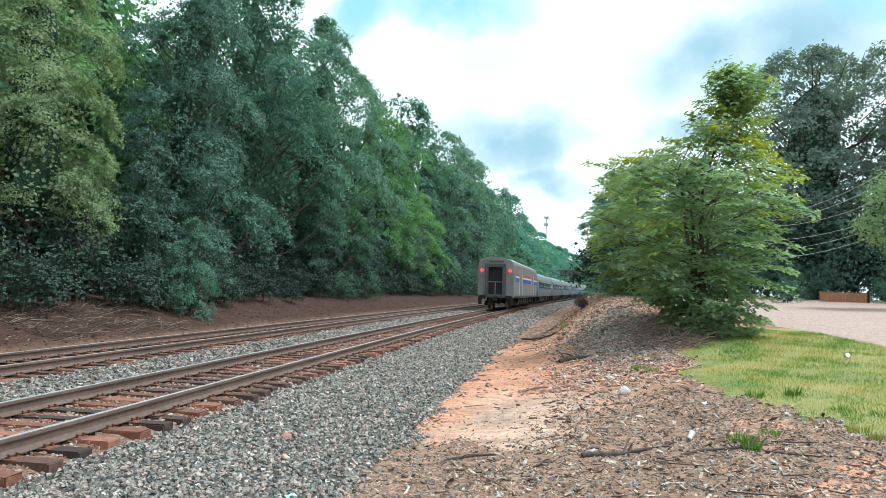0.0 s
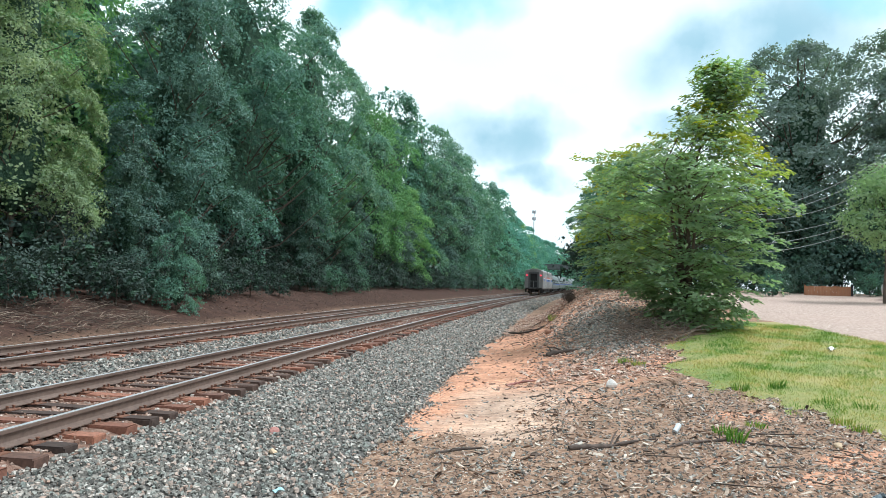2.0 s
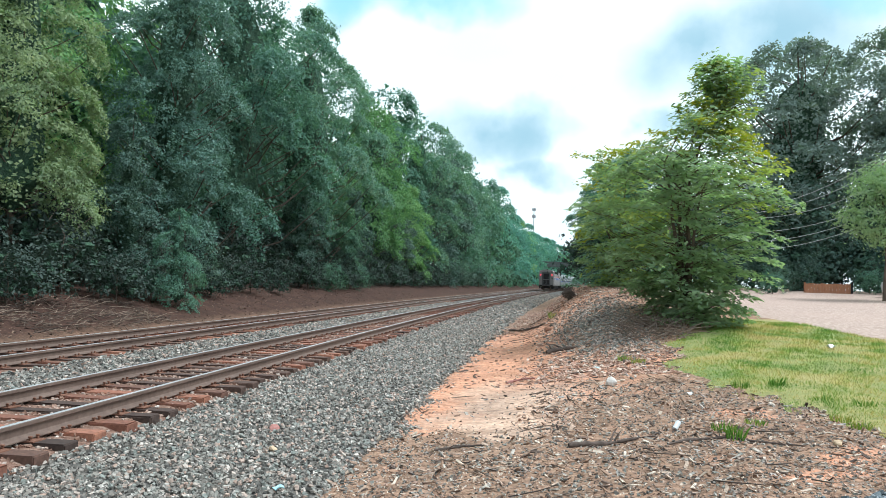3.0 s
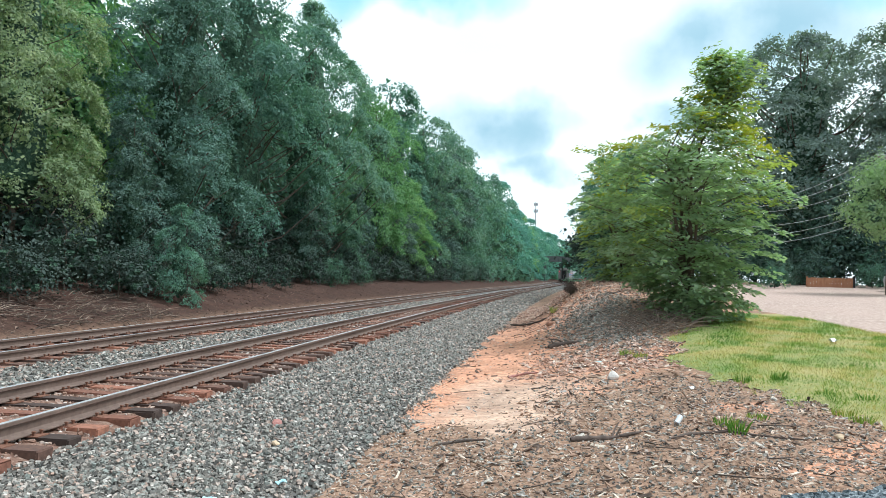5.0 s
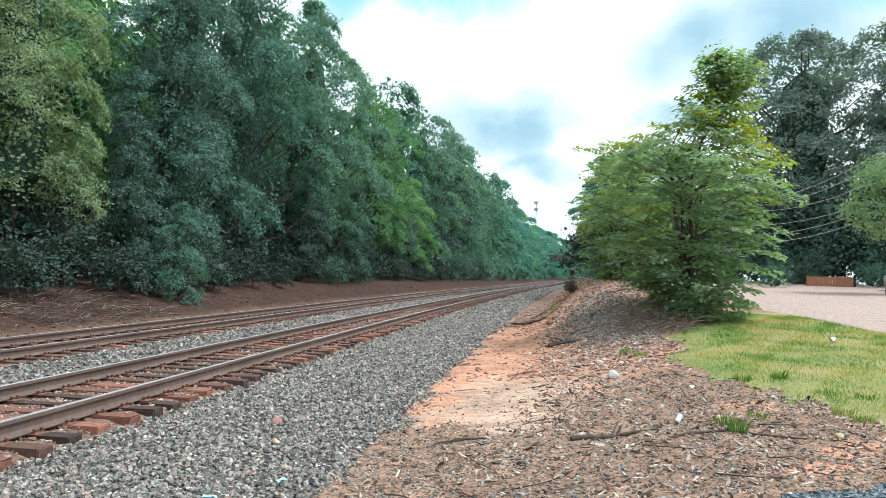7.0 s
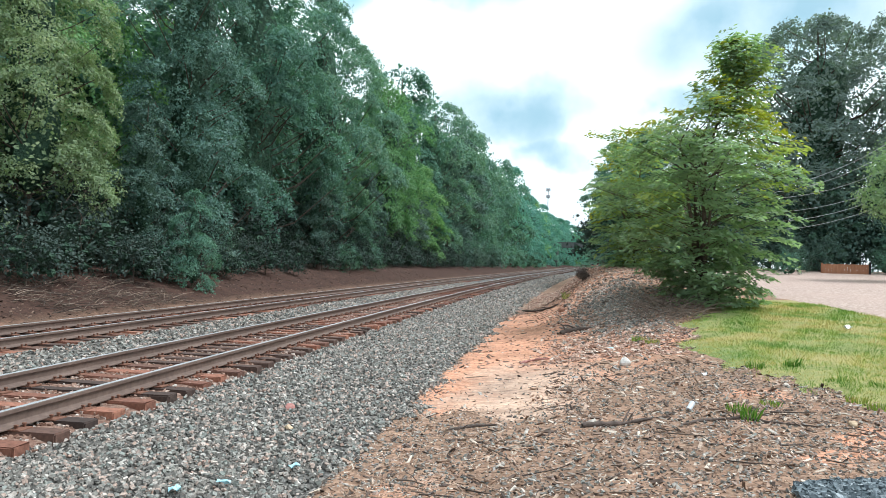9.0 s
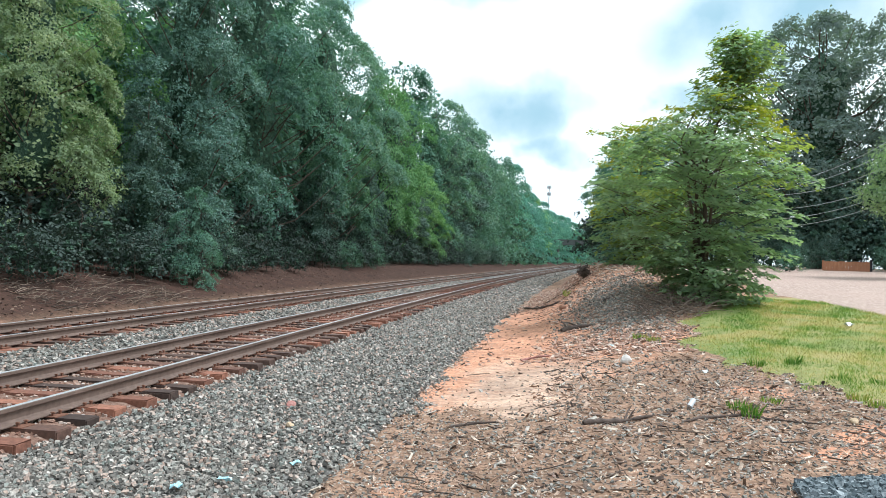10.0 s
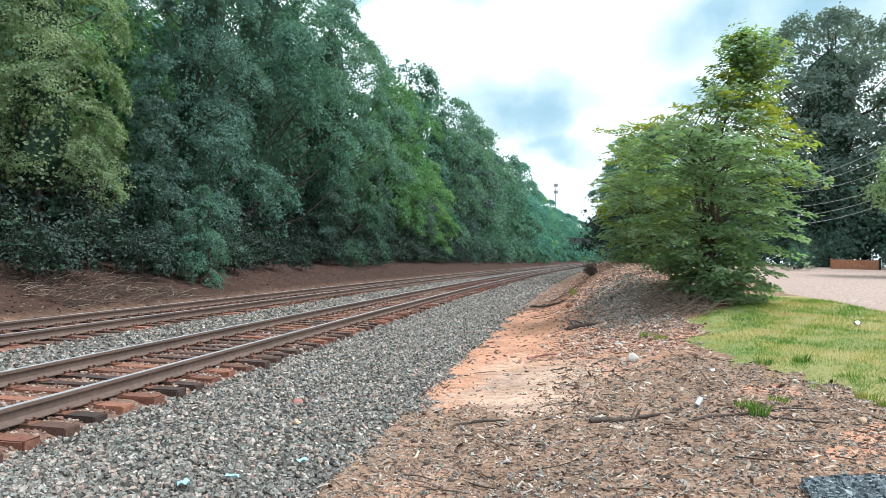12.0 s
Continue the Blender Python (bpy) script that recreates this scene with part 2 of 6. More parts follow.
def add_box(bm, lo, hi, bevel=0.0, turn=None):
    got = bmesh.ops.create_cube(bm, size=1.0)["verts"]
    c, s = [(a + b) / 2 for a, b in zip(lo, hi)], [b - a for a, b in zip(lo, hi)]
    m = Matrix.Translation(c) @ Matrix.Diagonal((*s, 1))
    if turn is not None:
        m = turn @ m
    bmesh.ops.transform(bm, matrix=m, verts=got)
    if bevel:
        es = list({e for v in got for e in v.link_edges})
        bmesh.ops.bevel(bm, geom=es, offset=bevel, segments=2, affect="EDGES", clamp_overlap=True)


def box(lo, hi, bevel=0.0):
    bm = bmesh.new()
    add_box(bm, lo, hi, bevel)
    return bm


def add_cyl(bm, a, b, r1, r2=None, n=12):
    a, b = Vector(a), Vector(b)
    m = Matrix.Translation((a + b) / 2) @ (b - a).to_track_quat("Z", "Y").to_matrix().to_4x4()
    bmesh.ops.create_cone(bm, cap_ends=True, segments=n, radius1=r1, radius2=r1 if r2 is None else r2, depth=(b - a).length, matrix=m)


def tube(points, radii, sides=7):
    """Arrays of a tapered tube along points (closed by a tip)."""
    P = np.asarray(points, float)
    V, F = [], []
    for i, (p, r) in enumerate(zip(P, radii)):
        d = P[min(i + 1, len(P) - 1)] - P[max(i - 1, 0)]
        d = d / (np.linalg.norm(d) + 1e-9)
        a = np.cross(d, (0.31, 0.95, 0.07))
        a /= np.linalg.norm(a) + 1e-9
        b = np.cross(d, a)
        for k in range(sides):
            w = 2 * math.pi * k / sides
            V.append(p + r * (math.cos(w) * a + math.sin(w) * b))
        if i:
            o = (i - 1) * sides
            for k in range(sides):
                F.append((o + k, o + (k + 1) % sides, o + sides + (k + 1) % sides, o + sides + k))
    return np.array(V), np.array(F)


def merged(pieces):
    V, F, o = [], [], 0
    for v, f in pieces:
        V.append(v)
        F.append(f + o)
        o += len(v)
    return np.concatenate(V), np.concatenate(F)


# ---------------------------------------------------------------- lie of the land
BEND_END = 240.0


def track_heading(s):
    u = np.minimum(s, BEND_END)
    return 0.000915 * u - 4.915e-6 * u * u / 2 + 0.0006 * np.clip(s - BEND_END, 0, 300)


def track_x(s):
    s = np.asarray(s, float)
    u = np.clip(s, -40, BEND_END)
    return -5.97 + 0.000915 * u * u / 2 - 4.915e-6 * u ** 3 / 6 + np.maximum(s - BEND_END, 0) * track_heading(u) + 0.0003 * np.clip(s - BEND_END, 0, 300) ** 2


def track_z(s):
    s = np.clip(np.asarray(s, float), -40, 260)
    return -0.00082 * s + 2.613e-5 * s * s / 2


TRACK_GAP = 4.287
N_PROF = [-400, -60, -25, -12.5, -8.4, -7.7, -6.3, -5.8, 1.05, 1.4, 1.9, 4.1, 5.3, 6.5, 8.0]
Z_PROF = [9.0, 3.2, 1.9, 0.55, -0.62, -0.72, -0.34, -0.235, -0.235, -0.33, -0.365, -0.54, -0.44, -0.26, -0.16]


def land(x, y):
    """Height of the ground at x, y."""
    x, y = np.asarray(x, float), np.asarray(y, float)
    n = x - track_x(y)
    z = np.interp(n, N_PROF, Z_PROF)
    # the ground climbs gently away from the viewer on the drive's side
    z = z + (0.031 * np.clip(y - 8, 0, 48) + 0.014 * np.clip(x - 3, 0, 20)) * smooth(n, 5.5, 10.0)
    # the cutting's bank
    m = smooth(n, 4.7, 8.3) * smooth(y, 17, 33) * (1 - smooth(n, 9.0, 13.5) * (1 - smooth(y, 50, 70)))
    z = z + m * np.maximum(1.62 - z, 0)
    z = z + 0.26 * (1 - smooth(y, 1.2, 3.6)) * smooth(n, 4.6, 5.6)
    return z + track_z(y)


def hills(x, y, amp=1.0, scale=1.0):
    """Small unevenness, summed sines."""
    x, y = np.asarray(x, float) * scale, np.asarray(y, float) * scale
    return amp * (0.5 * np.sin(1.7 * x + 0.6 * y) * np.cos(1.1 * y - 0.4 * x) + 0.3 * np.sin(3.9 * x - 2.1 * y + 1) + 0.2 * np.cos(6.7 * y + 5.3 * x) * np.sin(5.1 * x - 1.3 * y))


def sheet(name, xs, ys, height, mats, keep=None, curved=True):
    """A sheet over a grid of offsets from the track and of distances along it."""
    Nn, Y = np.meshgrid(xs, ys)
    X = Nn + (track_x(Y) if curved else 0)
    V = np.stack([X, Y, height(X, Y, Nn)], -1).reshape(-1, 3)
    w = len(xs)
    i = (np.arange(len(ys) - 1)[:, None] * w + np.arange(w - 1)[None]).ravel()
    F = np.stack([i, i + 1, i + w + 1, i + w], 1)
    if keep is not None:
        k = keep(X, Y, Nn).ravel()
        F = F[k[F].any(1)]
        used = np.unique(F)
        back = np.zeros(len(V), int)
        back[used] = np.arange(len(used))
        V, F = V[used], back[F]
    return mesh_np(name, V, F, mats, True)


def graded(*spans):
    out = []
    for lo, hi, step in spans:
        out.append(np.arange(lo, hi, step))
    return np.concatenate(out + [np.array([spans[-1][1]])])


# ground: leaf litter, chips and red clay
def ground_material():
    m, N, L, b = material("red_clay_and_litter", 0.95, 0.0, 0.2)
    fine = noise_node(N, L, 16, 8, 0.7)
    mid = noise_node(N, L, 1.3, 5, 0.6)
    litter = ramp(N, L, fine, [(0.28, (0.11, 0.062, 0.042)), (0.45, (0.235, 0.145, 0.10)), (0.6, (0.35, 0.235, 0.165)), (0.75, (0.48, 0.36, 0.27))])
    clay = ramp(N, L, fine, [(0.3, (0.33, 0.15, 0.085)), (0.52, (0.53, 0.275, 0.175)), (0.72, (0.66, 0.43, 0.31))])
    dust = ramp(N, L, fine, [(0.3, (0.42, 0.26, 0.18)), (0.7, (0.68, 0.51, 0.40))])
    at = N.new("ShaderNodeAttribute")
    at.attribute_name = "clay"
    ad = N.new("ShaderNodeMath")
    ad.operation = "MULTIPLY_ADD"
    L.new(mid, ad.inputs[0])
    ad.inputs[1].default_value = 0.9
    L.new(at.outputs["Fac"], ad.inputs[2])
    mr = N.new("ShaderNodeMapRange")
    mr.inputs["From Min"].default_value, mr.inputs["From Max"].default_value = 0.78, 1.06
    L.new(ad.outputs[0], mr.inputs["Value"])
    at2 = N.new("ShaderNodeAttribute")
    at2.attribute_name = "dust"
    bare = blend(N, L, at2.outputs["Fac"], clay, dust)
    c = blend(N, L, mr.outputs[0], litter, bare)
    at3 = N.new("ShaderNodeAttribute")
    at3.attribute_name = "humus"
    red = ramp(N, L, fine, [(0.3, (0.040, 0.022, 0.017)), (0.6, (0.080, 0.044, 0.033)), (0.8, (0.13, 0.078, 0.058))])
    c = blend(N, L, at3.outputs["Fac"], c, red)
    # worn and damp patches, streaks of finer litter
    for scale, lo, stretch in ((0.9, 0.74, None), (5.0, 0.68, (1.0, 2.2, 1.0))):
        k = ramp(N, L, noise_node(N, L, scale, 5, 0.7, stretch=stretch), [(0.36, (lo, lo, lo)), (0.60, (1.12, 1.10, 1.08))])
        c = blend(N, L, 1.0, c, k, "MULTIPLY")
    L.new(c, b.inputs["Base Color"])
    bump(N, L, b, fine, 0.45, 0.015)
    return m


M_GROUND = ground_material()


def ground_height(X, Y, Nn):
    near = 1 - smooth(Y, 40, 120)
    rough = 0.03 * near * smooth(np.abs(Nn + 1.5), 5.4, 7)
    z = land(X, Y) + hills(X, Y, 1.0, 1.0) * rough + hills(X, Y, 0.4, 3.1) * rough
    bed = (Nn > -7.2) & (Nn < 3.9)
    return z - np.where(bed, 0.08, 0.0)


gx = graded((-1500, -100, 100), (-100, -30, 6), (-30, -14, 1.2), (-14, -7, 0.35), (-7, 3, 0.8), (3, 17, 0.16), (17, 40, 0.8), (40, 100, 6), (100, 1500, 100))
gy = graded((-40, 1, 4), (1, 34, 0.17), (34, 60, 0.6), (60, 140, 2), (140, 400, 10), (400, 2000, 160))
ground = new("ground", sheet("ground", gx, gy, ground_height, M_GROUND))
tagged(ground, "red clay ground with wood chips and leaf litter", "ground", kind="structure")


def zone(me, name, fn):
    co = np.empty(len(me.vertices) * 3, np.float32)
    me.vertices.foreach_get("co", co)
    co = co.reshape(-1, 3)
    at = me.attributes.new(name, "FLOAT", "POINT")
    at.data.foreach_set("value", fn(co[:, 0], co[:, 1], co[:, 0] - track_x(co[:, 1])).astype(np.float32))


def clay_zone(X, Y, n):
    Y, n = Y + 1.3 * hills(X, Y, 1, 0.9), n + 0.6 * hills(X, Y, 1, 1.1)
    path = smooth(n, 3.4, 3.9) * (1 - smooth(n, 5.4, 7.0)) * smooth(Y, 8.8, 10.8) * (1 - 0.8 * smooth(Y, 25, 38))
    spot = 1.3 * np.exp(-(((X - 3.1) / 0.75) ** 2 + ((Y - 7.95) / 0.42) ** 2)) + 1.0 * np.exp(-(((X - 2.7) / 0.5) ** 2 + ((Y - 10.3) / 0.35) ** 2)) + 1.6 * np.exp(-(((X - 1.2) / 1.7) ** 2 + ((Y - 15.4) / 1.6) ** 2)) + 0.8 * np.exp(-(((X - 0.6) / 1.2) ** 2 + ((Y - 12.2) / 0.5) ** 2))
    left = smooth(-n, 8.0, 8.8) * (1 - smooth(-n, 10.5, 12)) * (1 - smooth(Y, 17, 24))
    bank = 0.2 * smooth(n, 4.6, 5.6) * (1 - 0.5 * smooth(n, 7.5, 9)) * smooth(Y, 17, 24) * (1 - smooth(Y, 90, 160))
    near = 0.42 * smooth(n, 3.8, 4.2) * (1 - smooth(n, 4.9, 5.8)) * (1 - smooth(Y, 7, 9)) + 0.26 * smooth(n, 5, 7)
    return np.clip(path * 0.85 + spot * 0.6 + left * 0.35 + bank + near, 0, 1)


zone(ground.data, "clay", clay_zone)
zone(ground.data, "dust", lambda X, Y, n: smooth(n + 0.5 * hills(X, Y, 1, 1.3), 4.2, 5.2) * (1 - smooth(Y + 1.5 * hills(X, Y, 1, 0.8), 11.5, 16)) * (1 - smooth(n, 5.8, 7.4)))
zone(ground.data, "humus", lambda X, Y, n: smooth(-n, 8.2, 9.5))

# ballast bed under both tracks
M_BED = two_scale("ballast_bed", [(0.34, (0.025, 0.023, 0.021)), (0.46, (0.085, 0.078, 0.07)), (0.56, (0.20, 0.188, 0.172)), (0.68, (0.42, 0.40, 0.37))], 0.35, 11, 0.9, 0.0, 1.0, 0.05)


def bed_height(X, Y, Nn):
    edge = 4.02 + 0.4 * hills(X * 0 + 3, Y, 1.0, 1.3) + 0.15 * hills(X * 0, Y, 1.0, 4.1)
    over = smooth(edge - Nn, -0.25, 0.25) * smooth(Nn, -7.9, -7.2)
    return land(X, Y) - 0.06 + 0.065 * over + 0.012 * hills(X, Y, 1.0, 5.0)


bed = new("ballast", sheet("ballast", graded((-8.0, 1.2, 0.4), (1.2, 4.6, 0.1)), graded((-40, 2, 4), (2, 30, 0.25), (30, 100, 1), (100, 400, 5), (400, 1000, 40)), bed_height, M_BED))
tagged(bed, "grey crushed stone ballast under the railway tracks", "ballast", kind="structure")

# rust-stained bed between the rails
M_RUST_BED = two_scale("rust_stained_bed", [(0.3, (0.11, 0.055, 0.038)), (0.5, (0.22, 0.125, 0.09)), (0.7, (0.36, 0.25, 0.19))], 0.5, 14, 0.95, 0.0, 1.0, 0.04)
for lo in (-1.32, -TRACK_GAP - 1.3):
    strip = new("ballast", sheet("ballast", graded((lo, lo + 2.62, 0.13)), graded((-40, 2, 4), (2, 40, 0.13), (40, 120, 1), (120, 500, 8)), lambda X, Y, Nn: land(X, Y) + 0.012 + 0.012 * hills(X, Y, 1.0, 6.0), M_RUST_BED))
    tagged(strip, "rust-stained ballast between the rails", "ballast", kind="structure")

# gravel drive
M_DRIVE = two_scale("pale_pink_gravel", [(0.3, (0.20, 0.135, 0.11)), (0.48, (0.37, 0.27, 0.225)), (0.56, (0.46, 0.35, 0.295)), (0.72, (0.64, 0.52, 0.45))], 0.35, 9, 0.95, 0.0, 0.8, 0.04, tint=(0.42, 0.30, 0.25))


def drive_edge(Y):
    return 8.75 + 0.25 * np.sin(0.33 * Y + 1) + 0.12 * np.sin(1.3 * Y)


def drive_height(X, Y, Nn):
    return land(X, Y) - 0.03 + 0.07 * smooth(X - drive_edge(Y), -0.3, 0.5) * (1 - smooth(X, 26, 28)) * smooth(Y, 3, 5) * (1 - smooth(Y, 60, 63)) + 0.006 * hills(X, Y, 1, 3)


drive = new("gravel_drive", sheet("gravel_drive", graded((8.2, 12, 0.2), (12, 29, 0.8)), graded((2, 40, 0.4), (40, 64, 1)), drive_height, M_DRIVE, curved=False))
tagged(drive, "pale pinkish gravel drive beside the lawn", "road", kind="structure")

# lawn
M_LAWN = two_scale("mown_lawn", [(0.3, (0.07, 0.12, 0.03)), (0.5, (0.17, 0.22, 0.06)), (0.75, (0.36, 0.33, 0.13))], 0.55, 14, 0.9, 0.0, 0.9, 0.04, tint=(0.52, 0.36, 0.17))


def lawn_mask(X, Y):
    front = (Y - (13.3 - 3.0 * np.clip(X - 2.75, -1, 1.55)) + 0.35 * np.sin(1.9 * X + 0.4) * np.cos(0.9 * Y)) * 0.55 + 0.24 * np.sin(5.3 * X + 2 * Y) + 0.16 * np.sin(9 * X - 4 * Y) + 0.1 * np.sin(17 * X + 7 * Y)
    side = (X - (2.65 + 0.14 * np.maximum(Y - 14, 0) + 0.3 * np.maximum(Y - 18, 0))) + 0.2 * np.sin(1.4 * Y) + 0.15 * np.sin(4.1 * Y + 1)
    back = 27.5 - Y
    return np.minimum(np.minimum(front, side), np.minimum(drive_edge(Y) + 0.2 - X, back))


def lawn_height(X, Y, Nn):
    return land(X, Y) - 0.04 + 0.085 * smooth(lawn_mask(X, Y), -0.4, 0.5) + 0.012 * hills(X, Y, 1, 2.3)


lawn = new("lawn", sheet("lawn", graded((1.8, 9.6, 0.14)), graded((7.5, 28.5, 0.16)), lawn_height, M_LAWN, keep=lambda X, Y, n: lawn_mask(X, Y) > -0.45, curved=False))
tagged(lawn, "mown lawn of green and straw-coloured grass", "lawn", kind="structure")

# ---------------------------------------------------------------- railway tracks
RAIL_TOP, TIE_TOP, TIE_STEP, TIE_FIRST = 0.0, -0.195, 0.5055, 6.33 - 20 * 0.5055
HALF_GAUGE = 0.7555
# foot, web and head of one rail, seen along it
RAIL_PROFILE = [(-0.075, -0.178), (0.075, -0.178), (0.075, -0.167), (0.022, -0.15), (0.009, -0.13), (0.009, -0.052), (0.037, -0.04), (0.037, -0.006), (0.030, 0.0), (-0.030, 0.0), (-0.037, -0.006), (-0.037, -0.04), (-0.009, -0.052), (-0.009, -0.13), (-0.022, -0.15), (-0.075, -0.167)]


def rail_mesh(offset):
    ss = graded((-40, 100, 2.0), (100, 260, 5), (260, 900, 40))
    V, k = [], len(RAIL_PROFILE)
    for s in ss:
        th, x, z = float(track_heading(s)), float(track_x(s)), float(track_z(s))
        for px, pz in RAIL_PROFILE:
            o = offset + px
            V.append((x + o * math.cos(th), s - o * math.sin(th), z + pz))
    F = []
    for i in range(len(ss) - 1):
        for j in range(k):
            F.append((i * k + j, i * k + (j + 1) % k, (i + 1) * k + (j + 1) % k, (i + 1) * k + j))
    me = mesh_np("rail", V, F, [M_RAIL, M_RAIL_TOP])
    idx = np.array([1 if (f % k) == 8 else 0 for f in range(len(F))], np.int32)
    me.polygons.foreach_set("material_index", idx)
    return me


def tie_mesh(seed):
    rnd = random.Random(seed)
    bm = box((-1.3, -0.115, -0.18), (1.3, 0.115, 0.0), 0.012)
    for v in bm.verts:
        v.co += Vector((rnd.uniform(-0.012, 0.012), rnd.uniform(-0.006, 0.006), rnd.uniform(-0.006, 0.004)))
    return bm_mesh("tie", bm, M_TIE)


def plate_mesh():
    bm = box((-0.18, -0.095, 0.0), (0.18, 0.095, 0.016), 0.004)
    for x, y in ((-0.105, 0.05), (0.105, -0.05), (-0.105, -0.05), (0.105, 0.06)):
        add_box(bm, (x - 0.011, y - 0.011, 0.016), (x + 0.011, y + 0.011, 0.045))
        add_box(bm, (x - 0.021, y - 0.016, 0.043), (x + 0.021, y + 0.016, 0.058), 0.005)
    return bm_mesh("tie_plate", bm, M_PLATE)


def along(s, offset, z=0.0):
    th = float(track_heading(s))
    return Vector((float(track_x(s)) + offset * math.cos(th), s - offset * math.sin(th), float(track_z(s)) + z)), math.degrees(-th)


def railway_track(centre, label, parts, plates, shift):
    tr = tagged(new("railway_track"), label, "railway track", "railway tracks")
    for side in (-1, 1):
        part("rail", rail_mesh(centre + side * HALF_GAUGE), None, tr, "brown weathered steel rail with a polished head")
    rnd = random.Random(int(centre * 100))
    ties, plate = [tie_mesh(i) for i in range(5)], plate_mesh()
    rest = []
    for i in range(620):
        s = TIE_FIRST + shift + i * TIE_STEP + rnd.uniform(-0.02, 0.02)
        off = centre + rnd.uniform(-0.05, 0.05)
        p, rz = along(s, off, TIE_TOP)
        if i < parts:
            t = part("tie", ties[rnd.randrange(5)], None, tr)
            t.matrix_basis = pose(*p, 0, rnd.uniform(-0.5, 0.5), rz + rnd.uniform(-1.4, 1.4))
            if i < plates:
                for side in (-1, 1):
                    q, rz = along(s, centre + side * HALF_GAUGE, TIE_TOP - 0.002)
                    pl = part("tie_plate", plate, None, tr)
                    pl.matrix_basis = pose(*q, 0, 0, rz)
        else:
            c, sn = math.cos(radians(rz)), math.sin(radians(rz))
            ring = [(-1.3, -0.115), (1.3, -0.115), (1.3, 0.115), (-1.3, 0.115)]
            rest.append((np.array([(p.x + a * c - b * sn, p.y + a * sn + b * c, p.z + h) for h in (-0.18, 0) for a, b in ring]),
                         np.array([(0, 3, 2, 1), (4, 5, 6, 7), (0, 1, 5, 4), (1, 2, 6, 5), (2, 3, 7, 6), (3, 0, 4, 7)])))
    v, f = merged(rest)
    far = part("far_ties", mesh_np("far_ties", v, f, M_TIE), None, tr)
    tagged(far, kind="stuff")
    return tr


railway_track(0.0, "railway track with rusty rails on reddish timber ties", 150, 110, 0.0)
railway_track(-TRACK_GAP, "second railway track with rusty rails on dark ties", 150, 70, 0.2)

# ---------------------------------------------------------------- loose stones, chips, grass


def shards(pos, size, seed, flat=0.75, long=1.0, tilt=0.9, mat=None, name="stones", sink=0.25, jag=0.15):
    """Many angular pieces in one mesh: jittered, turned blocks."""
    rg = np.random.default_rng(seed)
    n = len(pos)
    cube = np.array([(x, y, z) for z in (-1, 1) for y in (-1, 1) for x in (-1, 1)], float) * 0.5
    # corners drawn in towards a ball, then jittered
    V = np.repeat(cube[None] * 0.86, n, 0) + rg.uniform(-jag, jag, (n, 8, 3))
    dims = size[:, None] * np.stack([long * rg.uniform(0.8, 1.35, n), rg.uniform(0.65, 1.1, n), flat * rg.uniform(0.7, 1.15, n)], 1)
    V *= dims[:, None]
    a, b, c = rg.uniform(0, 2 * np.pi, n), rg.normal(0, tilt * 0.5, n), rg.normal(0, tilt * 0.5, n)
    ca, sa, cb, sb, cc, sc = np.cos(a), np.sin(a), np.cos(b), np.sin(b), np.cos(c), np.sin(c)
    z0, o1 = np.zeros(n), np.ones(n)
    Rz = np.stack([ca, -sa, z0, sa, ca, z0, z0, z0, o1], 1).reshape(n, 3, 3)
    Ry = np.stack([cb, z0, sb, z0, o1, z0, -sb, z0, cb], 1).reshape(n, 3, 3)
    Rx = np.stack([o1, z0, z0, z0, cc, -sc, z0, sc, cc], 1).reshape(n, 3, 3)
    V = np.einsum("nij,nkj->nki", Rz @ Ry @ Rx, V)
    P = np.array(pos, float)
    P[:, 2] += dims[:, 2] * (0.5 - sink)
    V += P[:, None]
    quads = np.array([(0, 2, 3, 1), (4, 5, 7, 6), (0, 1, 5, 4), (1, 3, 7, 5), (3, 2, 6, 7), (2, 0, 4, 6)])
    F = (quads[None] + (np.arange(n) * 8)[:, None, None]).reshape(-1, 4)
    return new(name, mesh_np(name, V.reshape(-1, 3), F, mat))


def strew(count, n_lo, n_hi, y_lo, y_hi, seed, power=1.0, curved=True):
    """Random places, denser towards y_lo."""
    rg = np.random.default_rng(seed)
    y = y_lo + (y_hi - y_lo) * rg.random(count) ** power
    x = rg.uniform(n_lo, n_hi, count) + (track_x(y) if curved else 0)
    return x, y, rg


M_BANK_CHIP = piece_material("reddish_bark_litter", [(0.0, (0.17, 0.10, 0.075)), (0.25, (0.31, 0.185, 0.135)), (0.55, (0.42, 0.255, 0.185)), (0.8, (0.44, 0.31, 0.24)), (1.0, (0.60, 0.50, 0.42))], 25)


